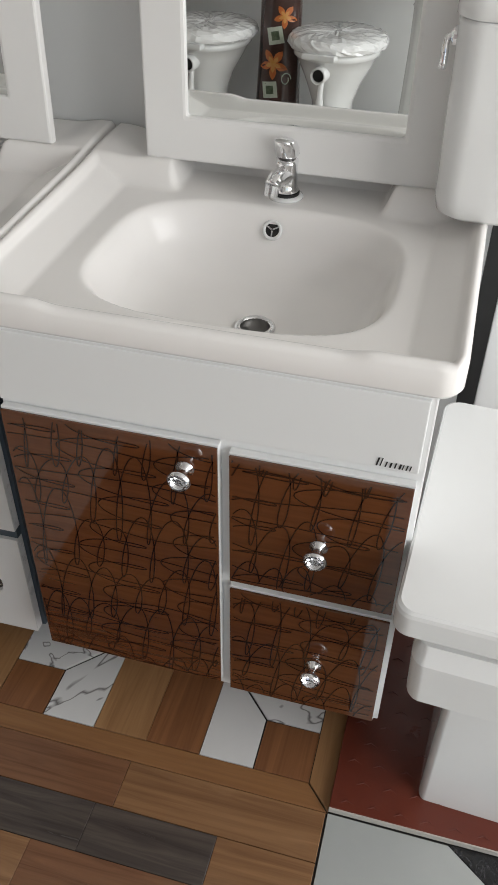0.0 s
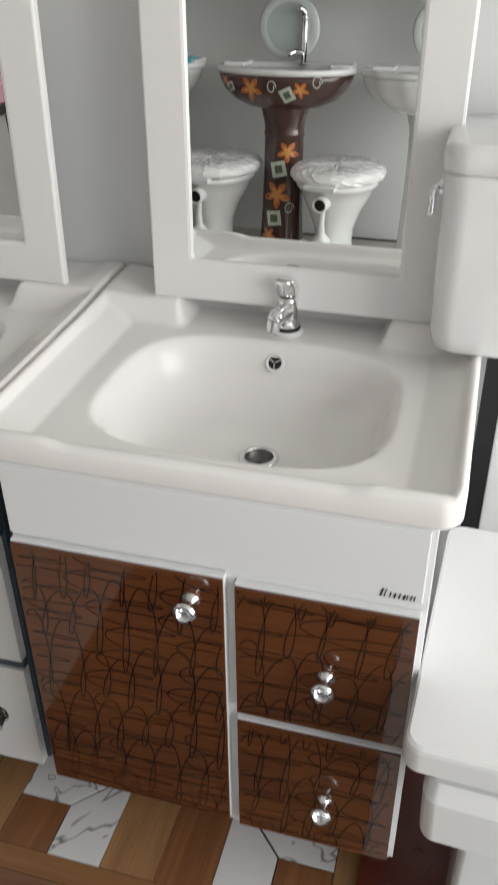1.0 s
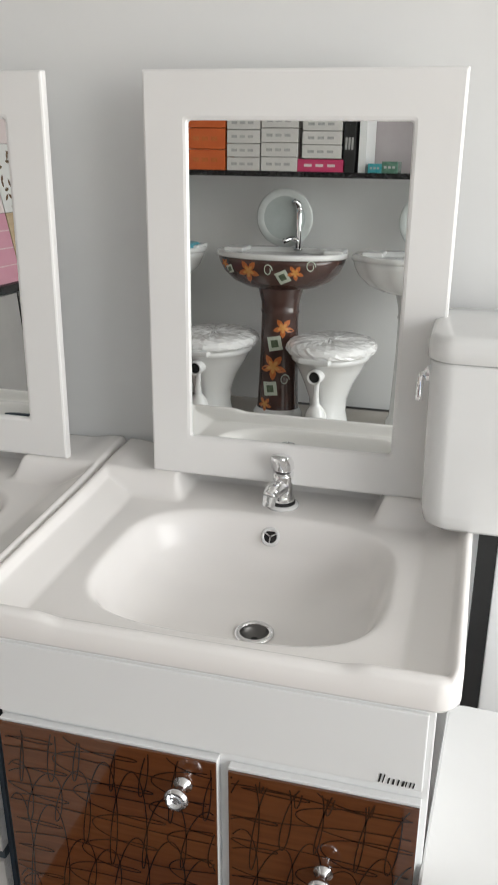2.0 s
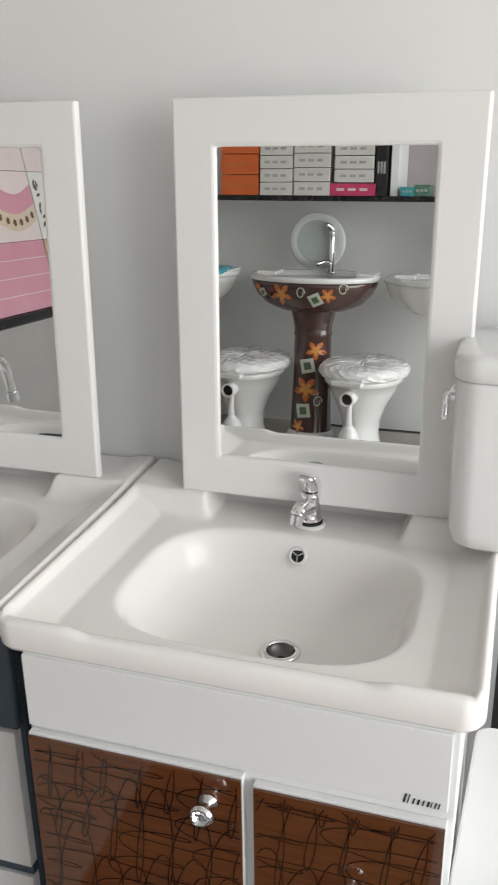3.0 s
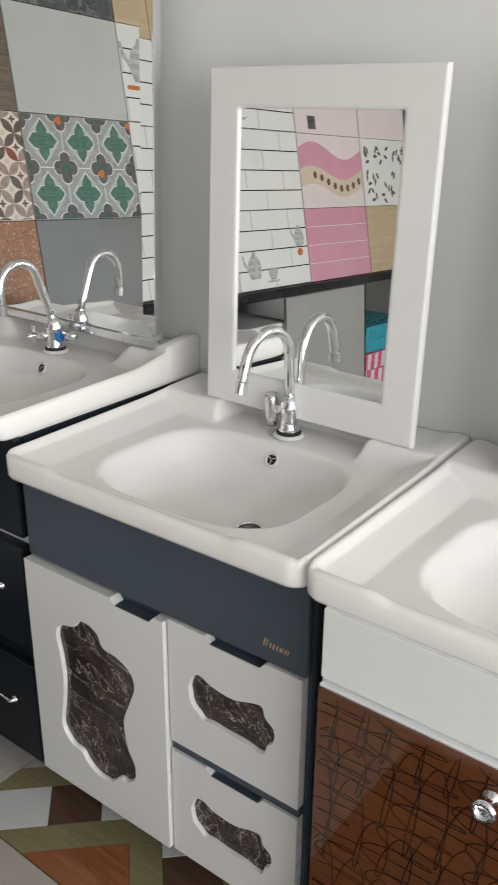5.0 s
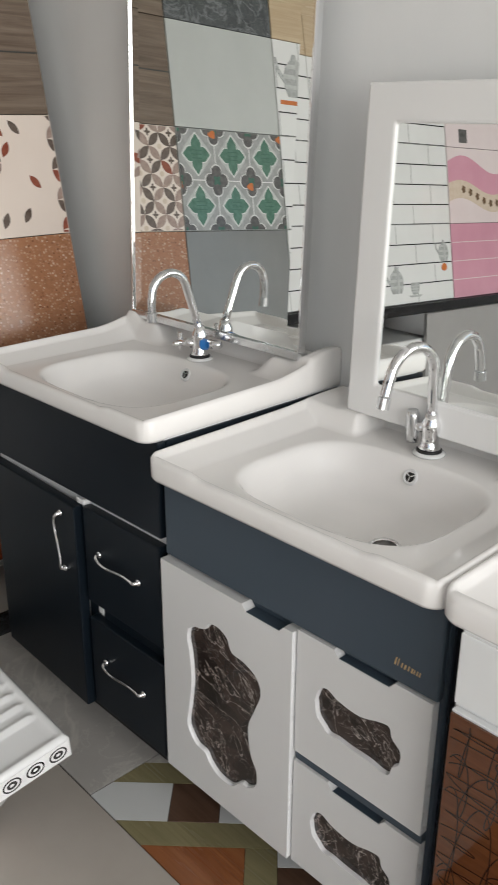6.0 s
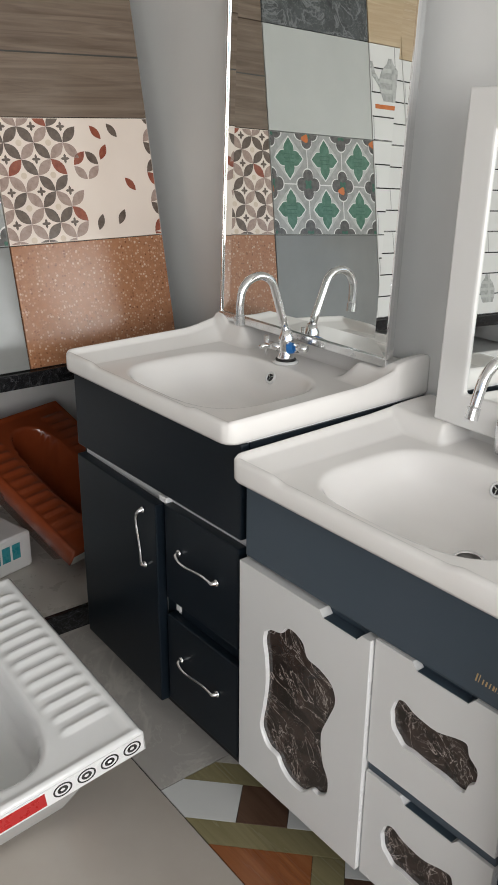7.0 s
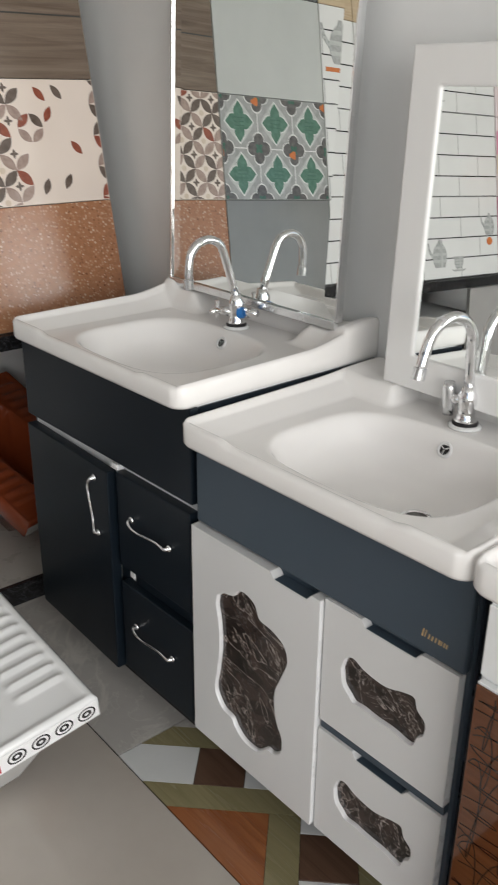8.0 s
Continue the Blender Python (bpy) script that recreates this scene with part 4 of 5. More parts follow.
# board in the corner: terrazzo, leaf print, driftwood
b = board(-0.500, -0.052, 4, "board of salmon terrazzo, leaf-print and driftwood tiles")
tile(b, TW, 0, M_terrazzo, label="glossy salmon terrazzo tile")
leaf = tile(b, TW, 1, M_cream, label="cream tile with overlapping leaf circles")
t = tile(b, TW, 2, M_woodtile, label="brown driftwood tile")
part("groove", box(0.001, TW - 0.002, -0.0004, 0.0006, TH * 2.5 - 0.002, TH * 2.5 + 0.002), M_board, t)
tile(b, TW, 3, M_woodtile, label="brown driftwood tile")
random.seed(11)
shapes = {0: [], 1: [], 2: []}
stars, dots = [], []
R = 0.0400
for i in range(0, 13):
    for j in range(-1, 9):
        # leaves along the edges of a diagonal lattice, so that four close a ring; dense on one side and down the other edge
        x, z = R * (i + 0.5) - 0.012, TH + 0.010 + R * (j + 0.5)
        dense = x < 0.205 + 0.034 * math.sin(j * 1.3 + 0.4) or x > 0.418
        if not dense:
            continue
        o = inside(petal(x, z, R * 1.40, R * 0.66, 45 if (i + j) % 2 else -45), 0.002, TW - 0.004, TH + 0.003, 2 * TH - 0.003)
        if o:
            shapes[random.choice((0, 0, 1, 2, 2))].append(o)
for i in range(0, 12):
    for j in range(0, 9):
        x, z = R * i - 0.012, TH + 0.010 + R * j
        if x < 0.20 and (i + j) % 2 == 0:
            o = inside(blob(x, z, 0.0085, 0.0085, 16, 4, 0.45, 0) if i % 2 else blob(x, z, 0.008, 0.008), 0.002, TW - 0.004, TH + 0.003, 2 * TH - 0.003)
            if o:
                (stars if i % 2 else dots).append(o)
for x, z, a in ((0.285, 0.275, -50), (0.335, 0.280, -52), (0.300, 0.225, 62), (0.370, 0.140, -50), (0.265, 0.045, 68), (0.330, 0.055, 60)):
    shapes[random.choice((0, 1, 2))].append(inside(petal(x, TH + z, 0.045, 0.020, a), 0.002, TW, TH + 0.003, 2 * TH - 0.003))
for k in range(4):
    a = radians(45 + 90 * k)
    shapes[(0, 1, 2, 2)[k]].append(petal(0.246 + 0.026 * math.cos(a), TH + 0.192 + 0.026 * math.sin(a), 0.048, 0.023, 45 + 90 * k + 90))
for k, m_ in enumerate((M_leafdark, M_leafrust, M_leafgrey)):
    prints("leaf_print", shapes[k], m_, leaf)
prints("star_print", stars, M_leafdark, leaf)
prints("dot_print", dots, M_beigeband, leaf)

# board with the green quatrefoils
b = board(-0.950, -0.501, 4, "board of grey tiles round a green quatrefoil tile")
tile(b, TW, 0, M_midgrey, label="mid grey tile")
q = tile(b, TW, 1, M_mist, label="grey tile with jade and charcoal quatrefoils")
tile(b, TW, 2, M_palegrey, label="pale grey tile")
tile(b, TW, 3, M_slatetile, label="dark slate marble tile")
green, dark, rings_, pale, flame, ribs = [], [], [], [], [], []
C = TW / 3


def four_lobes(x, z, k, tip=0.0, tall=1.0, n=48):
    """Four round lobes on the axes; tip draws each out to a point."""
    out = []
    for i_ in range(n):
        a = 2 * math.pi * i_ / n
        d = abs(((a + math.pi / 4) % (math.pi / 2)) - math.pi / 4)
        r = 0.026 * math.cos(d) + math.sqrt(0.021 ** 2 - (0.026 * math.sin(d)) ** 2)
        r *= k * (1 + tip * max(0.0, 1 - 4.5 * d))
        out.append((x + r * math.cos(a), z + tall * r * math.sin(a)))
    return out


def kept(o):
    return inside(o, 0.002, TW - 0.004, TH + 0.003, 2 * TH - 0.003)


for i in range(-1, 4):
    for j in range(0, 3):
        x, z = C * (i + 0.5), TH + TH / 2 * (j + 0.5)
        if j < 2 and 0 <= i < 3:
            pale.append(kept(blob(x, z, 0.052, 0.056, 32, 4, 0.10)))
            rings_.append(kept(four_lobes(x, z, 1.07, 0.20, 1.12)))
            green.append(kept(four_lobes(x, z, 0.98, 0.20, 1.12)))
            for q_ in (-0.012, 0.0, 0.012):
                ribs.append(rect(x - 0.020, x + 0.020, z + q_ - 0.0012, z + q_ + 0.0012))
        x, z = C * (i + 1.0), TH + TH / 2 * j
        rings_ += [o for o in (kept(four_lobes(x, z, 1.08)), kept(rect(x + 0.04, x + C - 0.04, z - 0.0016, z + 0.0016)), kept(rect(x - 0.0016, x + 0.0016, z + 0.04, z + TH / 2 - 0.04))) if o]
        o = kept(four_lobes(x, z, 0.99))
        if o:
            dark.append(o)
            pale_heart = kept(blob(x, z, 0.014, 0.014, 20, 4, 0.3, 0.785))
            if pale_heart:
                ribs.append(pale_heart)
            if (i + j) % 2:
                f = kept(blob(x + 0.006, z - 0.016, 0.014, 0.012, 14, 3, 0.2))
                if f:
                    flame.append(f)
M_jadepale = surface("pale_jade_print", (0.035, 0.095, 0.070), (0.060, 0.150, 0.110), 90, 0.15)
M_palemist = surface("pale_mist_print", (0.40, 0.41, 0.40), (0.52, 0.53, 0.52), 30, 0.15)
prints("pale_ground", pale, M_palemist, q, 0.0003)
prints("white_outline", rings_, M_whiteglaze, q, 0.0006)
prints("jade_quatrefoil", green, M_green, q, 0.0010)
prints("charcoal_quatrefoil", dark, M_charcoal, q, 0.0011)
prints("jade_detail", ribs, M_jadepale, q, 0.0014)
prints("orange_flower", flame, M_flame, q, 0.0016)


# boards of white tiles ruled with black lines, with crockery prints
def teapot(x, z, k=1.0):
    body = [(x + k * a, z + k * c) for a, c in ((-0.030, 0), (0.030, 0), (0.042, 0.025), (0.044, 0.050), (0.034, 0.075), (0.020, 0.088), (0.012, 0.094), (0.006, 0.108), (-0.006, 0.108), (-0.012, 0.094), (-0.020, 0.088), (-0.034, 0.075), (-0.044, 0.050), (-0.042, 0.025))]
    spout = [(x + k * a, z + k * c) for a, c in ((0.040, 0.030), (0.068, 0.060), (0.074, 0.095), (0.066, 0.095), (0.058, 0.068), (0.042, 0.050))]
    return [body, spout]


def cup(x, z, k=1.0):
    return [[(x + k * a, z + k * c) for a, c in ((-0.018, 0), (0.018, 0), (0.028, 0.022), (0.031, 0.048), (-0.031, 0.048), (-0.028, 0.022))], [(x + k * a, z - k * 0.002 + k * c) for a, c in ((-0.048, 0), (-0.03, -0.008), (0.03, -0.008), (0.048, 0))]]


M_paleprint = surface("pale_silver_print", (0.42, 0.43, 0.42), (0.54, 0.55, 0.54), 60, 0.2)


def white_board(y0, y1, silver, orange, n=2):
    b_ = board(y0, y1, 4, "board of white tiles ruled with black lines and crockery prints")
    w = y1 - y0
    for row in range(4):
        t_ = tile(b_, w, row, M_whiteglaze if row < 3 else M_creamwood, label="" if row < 3 else "cream wood-grain tile")
        if row == 3:
            continue
        prints("ruled_line", [rect(0.003, w - 0.004, TH * row + TH / 4 * k - 0.0022, TH * row + TH / 4 * k + 0.0022) for k in range(1, 4)] + [rect(0.003, w - 0.004, TH * row + 0.0015, TH * row + 0.0035)], M_line, t_, 0.0004)
        prints("short_joint", [rect(w * f, w * f + 0.003, TH * row + TH / 4 * k + 0.003, TH * row + TH / 4 * (k + 1) - 0.003) for k in range(4) for f in ((0.25, 0.75) if k % 2 else (0.5, 0.98))], M_mist, t_, 0.0003)
        s_ = [o for r, os in silver if r == row for o in os]
        f_ = [o for r, os in orange if r == row for o in os]
        if s_:
            prints("crockery_print", s_, M_silver, t_, 0.0008)
            bands = []
            for o in s_:
                xs, zs = [a for a, _ in o], [c for _, c in o]
                wd, ht = max(xs) - min(xs), max(zs) - min(zs)
                for f in (0.18, 0.42, 0.66):
                    piece = inside(o, min(xs), max(xs), min(zs) + ht * f, min(zs) + ht * (f + 0.10))
                    if piece and wd > 0.03:
                        bands.append(piece)
                piece = inside(o, min(xs) + wd * 0.30, min(xs) + wd * 0.46, min(zs), max(zs))
                if piece and wd > 0.03:
                    bands.append(piece)
            prints("crockery_shine", bands, M_paleprint, t_, 0.0013)
        if f_:
            prints("orange_print", f_, M_flame, t_, 0.0012)


white_board(-1.450, -0.951, [(0, cup(0.42, 0.06)), (2, teapot(0.40, 2 * TH + 0.130, 1.3))], [(2, [rect(0.33, 0.48, 2 * TH + 0.104, 2 * TH + 0.118)])])
white_board(-1.950, -1.451, [(0, teapot(0.39, 0.045) + cup(0.27, 0.035) + teapot(0.06, 0.16, 0.8)), (2, cup(0.38, 2 * TH + 0.045, 1.2))], [(0, [blob(0.06, 0.135, 0.02, 0.016)]), (2, [blob(0.38, 2 * TH + 0.10, 0.03, 0.02)])])

# pink waved board
b = board(-2.470, -1.951, 4, "board of pink and white waved wall tiles")
W4 = 0.517
t = tile(b, W4, 0, M_pink, label="pink glazed tile with fine white lines")
prints("white_line", [rect(0.003, W4 - 0.004, TH / 4 * k - 0.0015, TH / 4 * k + 0.0015) for k in range(1, 4)], M_palepink, t, 0.0004)
t = tile(b, W4, 1, M_palepink, label="white tile with pink wave and beige flower band")


def wave(z, amp, ph, n=16):
    return [(0.003 + (W4 - 0.007) * k / n, TH + z + amp * math.sin(ph + 2 * math.pi * k / n)) for k in range(n + 1)]


lo, mid, top_ = wave(0.075, 0.030, 2.6), wave(0.150, 0.030, 2.6), wave(0.245, 0.036, 2.9)
prints("flower_band", [lo + mid[::-1]], M_beigeband, t, 0.0005)
prints("pink_wave", [mid + top_[::-1]], M_pink, t, 0.0005)
prints("flower_spot", [blob(0.04 + 0.052 * k, TH + 0.1125 + 0.030 * math.sin(2.6 + 2 * math.pi * (0.04 + 0.052 * k) / W4), 0.014, 0.016, 12, 5, 0.2) for k in range(8)], M_umberspot, t, 0.0009)
t = tile(b, W4, 2, M_palepink)
prints("square_label", [rect(0.36, 0.42, 2 * TH + 0.02, 2 * TH + 0.075)], M_charcoal, t, 0.0008)
tile(b, W4, 3, M_palepink)
b = board(-2.925, -2.471, 4, "board of cream tiles with dark sprig prints")
t = tile(b, TW, 0, M_creamwood, label="cream striped tile")
t = tile(b, TW, 1, M_whiteglaze, label="white tile with scattered dark sprigs")
random.seed(5)
prints("sprig_print", [inside(petal(random.uniform(0.02, 0.42), TH + random.uniform(0.02, 0.27), 0.040, 0.016, random.uniform(0, 180)), 0.003, TW - 0.004, TH + 0.003, 2 * TH - 0.003) for _ in range(46)], M_umberspot, t, 0.0006)
tile(b, TW, 2, M_palepink)
tile(b, TW, 3, M_whiteglaze)


# ---- squatting pans ----
def squat_pan(m, material, label, l=0.62, w=0.45, top=0.30, ridges=10, deep=0.14, raw=False, wall=0.72):
    """A flat rimmed pan with ribbed foot rests beside a long bowl; x along it, standing on its bowl."""
    th = thing("squatting_pan", m, label, "squat toilet")
    nx, ny = 96, 60
    bm = bmesh.new()
    rows = []
    for j in range(ny + 1):
        row = []
        for i in range(nx + 1):
            x, y = l * (i / nx - 0.5), w * (j / ny - 0.5)
            s = (abs((x - 0.015) / (l * 0.40)) ** 2.8 + abs(y / (w * 0.20)) ** 2.8) ** (1 / 2.8)
            z = -deep * step(1.03, wall, s)
            rim = min(l / 2 - abs(x), w / 2 - abs(y))
            z += 0.006 * (1 - step(0.006, 0.022, rim)) - 0.008 * (1 - step(0.0, 0.006, rim))
            f = abs(y) / w
            if 0.235 < f < 0.465:
                k = (x + l * 0.42) / (l * 0.80)
                if 0 < k < 1:
                    c = (k * ridges) % 1.0
                    z += 0.007 * math.exp(-((c - 0.5) / 0.20) ** 4) * step(0.235, 0.265, f) * (1 - step(0.43, 0.465, f))
            row.append(bm.verts.new((x, y, top + z)))
        rows.append(row)
    skin(bm, rows, closed=False)
    ring = rows[0] + [r[-1] for r in rows[1:]] + rows[-1][-2::-1] + [r[0] for r in rows[-2:0:-1]]
    last = ring
    for k, z in ((1.0, top - 0.045), (0.97, top - 0.048), (0.92, top - 0.052), (0.80, top - 0.095), (0.62, top - 0.175), (0.45, 0.02), (0.40, 0.0)):
        nxt = [bm.verts.new((q.co.x * k, q.co.y * k, z)) for q in ring]
        skin(bm, [last, nxt])
        last = nxt
    bm.faces.new(last)
    low = min((m @ v.co).z for v in bm.verts)
    th.location.z -= low - (0.0605 if m.translation.x < -1.75 else 0.0005)
    part("pan", bm, material, th, "", True)
    if raw:
        part("raw_end", box(l / 2 + 0.0003, l / 2 + 0.002, -w / 2 + 0.004, -w / 2 + 0.10, top - 0.043, top - 0.010, 0.0005), M_tileedge, th, "pale unglazed end face")
    return th


pan = squat_pan(pose(-1.205, -0.950, 0.335, 7.5, 3.8, 0) @ pose(0, 0, -0.285), M_porcelain, "white ceramic squatting pan in clear wrap, ribbed foot rests", 0.60, 0.45, 0.285, 13)
M_label = surface("red_label", (0.42, 0.02, 0.02), (0.50, 0.03, 0.03), 20, 0.3)
M_ink = surface("black_ink", (0.02, 0.02, 0.02), (0.03, 0.03, 0.03), 20, 0.3)
stripe = part("packing_band", box(0.3005, 0.3018, -0.222, 0.222, 0.243, 0.280, 0.0005), M_whiteedge, pan, "printed packing band round the rim")
br = bmesh.new()
for k in range(4):
    bm = bmesh.new()
    y = 0.198 - 0.046 * k
    for r0, r1 in ((0.0165, 0.0135), (0.009, 0.004)):
        lathe([(r0, 0.0), (r0, 0.0006), (r1, 0.0006), (r1, 0.0)], 20, pose(0.3018, y, 0.262, 0, 90, 0) @ Matrix.Diagonal((0.85, 1.1, 1, 1)), bm)
    part("round_mark", bm, M_ink, stripe, "round black printed mark")
box(0.3019, 0.3024, -0.090, 0.028, 0.247, 0.276, bm=br)
box(0.3019, 0.3024, -0.135, -0.100, 0.251, 0.273, bm=br)
tagged(part("red_print", br, M_label, stripe, "red printed blocks"), kind="stuff")
squat_pan(pose(-2.11, -0.300, 0.290, 0, 28, 18) @ pose(0, 0, -0.185), M_orange, "terracotta-orange squatting pan leaning under the black shelf", 0.56, 0.42, 0.185, 12, 0.165, True, 0.90)

M_carton = surface("white_carton", (0.68, 0.68, 0.67), (0.74, 0.74, 0.73), 12, 0.35, bumps=0.1, bump_scale=40)
M_teal = surface("teal_print", (0.03, 0.25, 0.29), (0.05, 0.32, 0.36), 20, 0.3)
ca = thing("wrapped_carton", pose(-2.10, -0.68, 0.060, 0, 0, 14), "white wrapped carton with teal print on the platform", "carton")
part("box", box(-0.12, 0.12, -0.20, 0.20, 0.0, 0.12, 0.014, 3), M_carton, ca)
bm = bmesh.new()
for k in range(4):
    box(0.1195, 0.1212, 0.02 + 0.036 * k, 0.048 + 0.036 * k, 0.045, 0.095, bm=bm)
tagged(part("print_bars", bm, M_teal, ca, "teal printed bars"), kind="stuff")
# things below the shelf farther along
M_leanboard = surface("grey_laminate", (0.33, 0.32, 0.31), (0.37, 0.36, 0.35), 4, 0.35)
lb = thing("leaning_panel", pose(-1.762, -2.44, 0.061, -6, 0, 90), "grey laminate panel with black edge leaning under the shelf", "panel")
part("sheet", box(0.012, 0.66, 0.0, 0.016, 0.0, 0.63, 0.001), M_leanboard, lb)
part("edge_strip", box(0.0, 0.0118, -0.001, 0.017, 0.0, 0.63), M_dark, lb, "black edge strip")
M_cyan = surface("cyan_wrap", (0.03, 0.30, 0.40), (0.05, 0.38, 0.48), 14, 0.3)
M_rose = surface("rose_wrap", (0.62, 0.09, 0.20), (0.70, 0.13, 0.26), 14, 0.3)
for k, (m_, z) in enumerate(((M_rose, 0.062), (M_rose, 0.152), (M_rose, 0.242), (M_cyan, 0.332), (M_cyan, 0.402))):
    c = thing("tile_carton", pose(-1.98, -2.70, z, 0, 0, 4 * (k % 2)), "rose and white striped tile carton in a stack" if k < 3 else "cyan tile carton on top of a stack", "carton", "stack of cartons")
    hgt = 0.088 if k < 3 else 0.068
    part("box", box(-0.16, 0.16, -0.22, 0.22, 0.0, hgt, 0.003), m_, c)
    if k < 3:
        bm = bmesh.new()
        for s in range(6):
            box(0.1601, 0.1612, -0.20 + 0.07 * s, -0.17 + 0.07 * s, 0.004, hgt - 0.004, bm=bm)
        tagged(part("stripes", bm, M_carton, c), kind="stuff")
ws = thing("wrapped_carton", pose(-2.02, -1.62, 0.061, 0, 0, 0), "tall white wrapped carton under the black shelf", "carton")
part("box", box(-0.18, 0.18, -0.22, 0.22, 0.0, 0.52, 0.01, 3), M_carton, ws)
part("band", box(-0.182, 0.182, -0.222, 0.222, 0.37, 0.385, 0.001), M_dark, ws, "black strap")

# ---- sanitary ware along the south wall ----
M_maroon = surface("maroon_glaze", (0.050, 0.022, 0.018), (0.085, 0.040, 0.032), 5, 0.08, coat=0.5)
YS = -3.05


def oval(w, d, n=36, dy=0.0):
    return [(w / 2 * math.cos(2 * math.pi * k / n), dy + d / 2 * math.sin(2 * math.pi * k / n)) for k in range(n)]


COLUMN = ((0.250, 0.215, 0.0), (0.245, 0.210, 0.05), (0.215, 0.185, 0.075), (0.205, 0.175, 0.20), (0.190, 0.165, 0.42), (0.190, 0.165, 0.565), (0.200, 0.175, 0.575), (0.190, 0.165, 0.585), (0.195, 0.168, 0.62), (0.225, 0.19, 0.68), (0.26, 0.22, 0.72))
BOWL = ((0.22, 0.19, 0.690), (0.36, 0.28, 0.700), (0.49, 0.36, 0.730), (0.585, 0.43, 0.775), (0.630, 0.46, 0.820), (0.645, 0.47, 0.850))


def bulge(sections, x, z):
    """How far the front of an oval body stands out at x and z."""
    for (w0, d0, z0), (w1, d1, z1) in zip(sections, sections[1:]):
        if z0 <= z <= z1:
            f = (z - z0) / (z1 - z0)
            w, d = w0 + f * (w1 - w0), d0 + f * (d1 - d0)
            return d / 2 * math.sqrt(max(0.02, 1 - (2 * x / w) ** 2))
    return 0.0


def transfer(bm, outline, sections, lift):
    """A printed shape laid on the front of an oval body."""
    cx, cz = sum(a for a, _ in outline) / len(outline), sum(b_ for _, b_ in outline) / len(outline)
    c = bm.verts.new((cx, bulge(sections, cx, cz) + lift, cz))
    mid = [bm.verts.new(((a + cx) / 2, bulge(sections, (a + cx) / 2, (b_ + cz) / 2) + lift, (b_ + cz) / 2)) for a, b_ in outline]
    rim = [bm.verts.new((a, bulge(sections, a, b_) + lift, b_)) for a, b_ in outline]
    skin(bm, [[c], mid, rim])


def star_flower(x, z, r, turn=0.0, n=5):
    out = []
    for k in range(n * 6):
        a = 2 * math.pi * k / (n * 6) + turn
        f = abs((k % 6) - 3) / 3
        out.append((x + r * (0.34 + 0.66 * (1 - f) ** 0.8) * math.cos(a), z + r * (0.34 + 0.66 * (1 - f) ** 0.8) * math.sin(a)))
    return out


def tilted_square(x, z, r, deg):
    side = [(-1, -1), (0, -1), (1, -1), (1, 0), (1, 1), (0, 1), (-1, 1), (-1, 0)]
    c_, s_ = math.cos(radians(deg)), math.sin(radians(deg))
    return [(x + r * (a * c_ - b_ * s_), z + r * (a * s_ + b_ * c_)) for a, b_ in side]


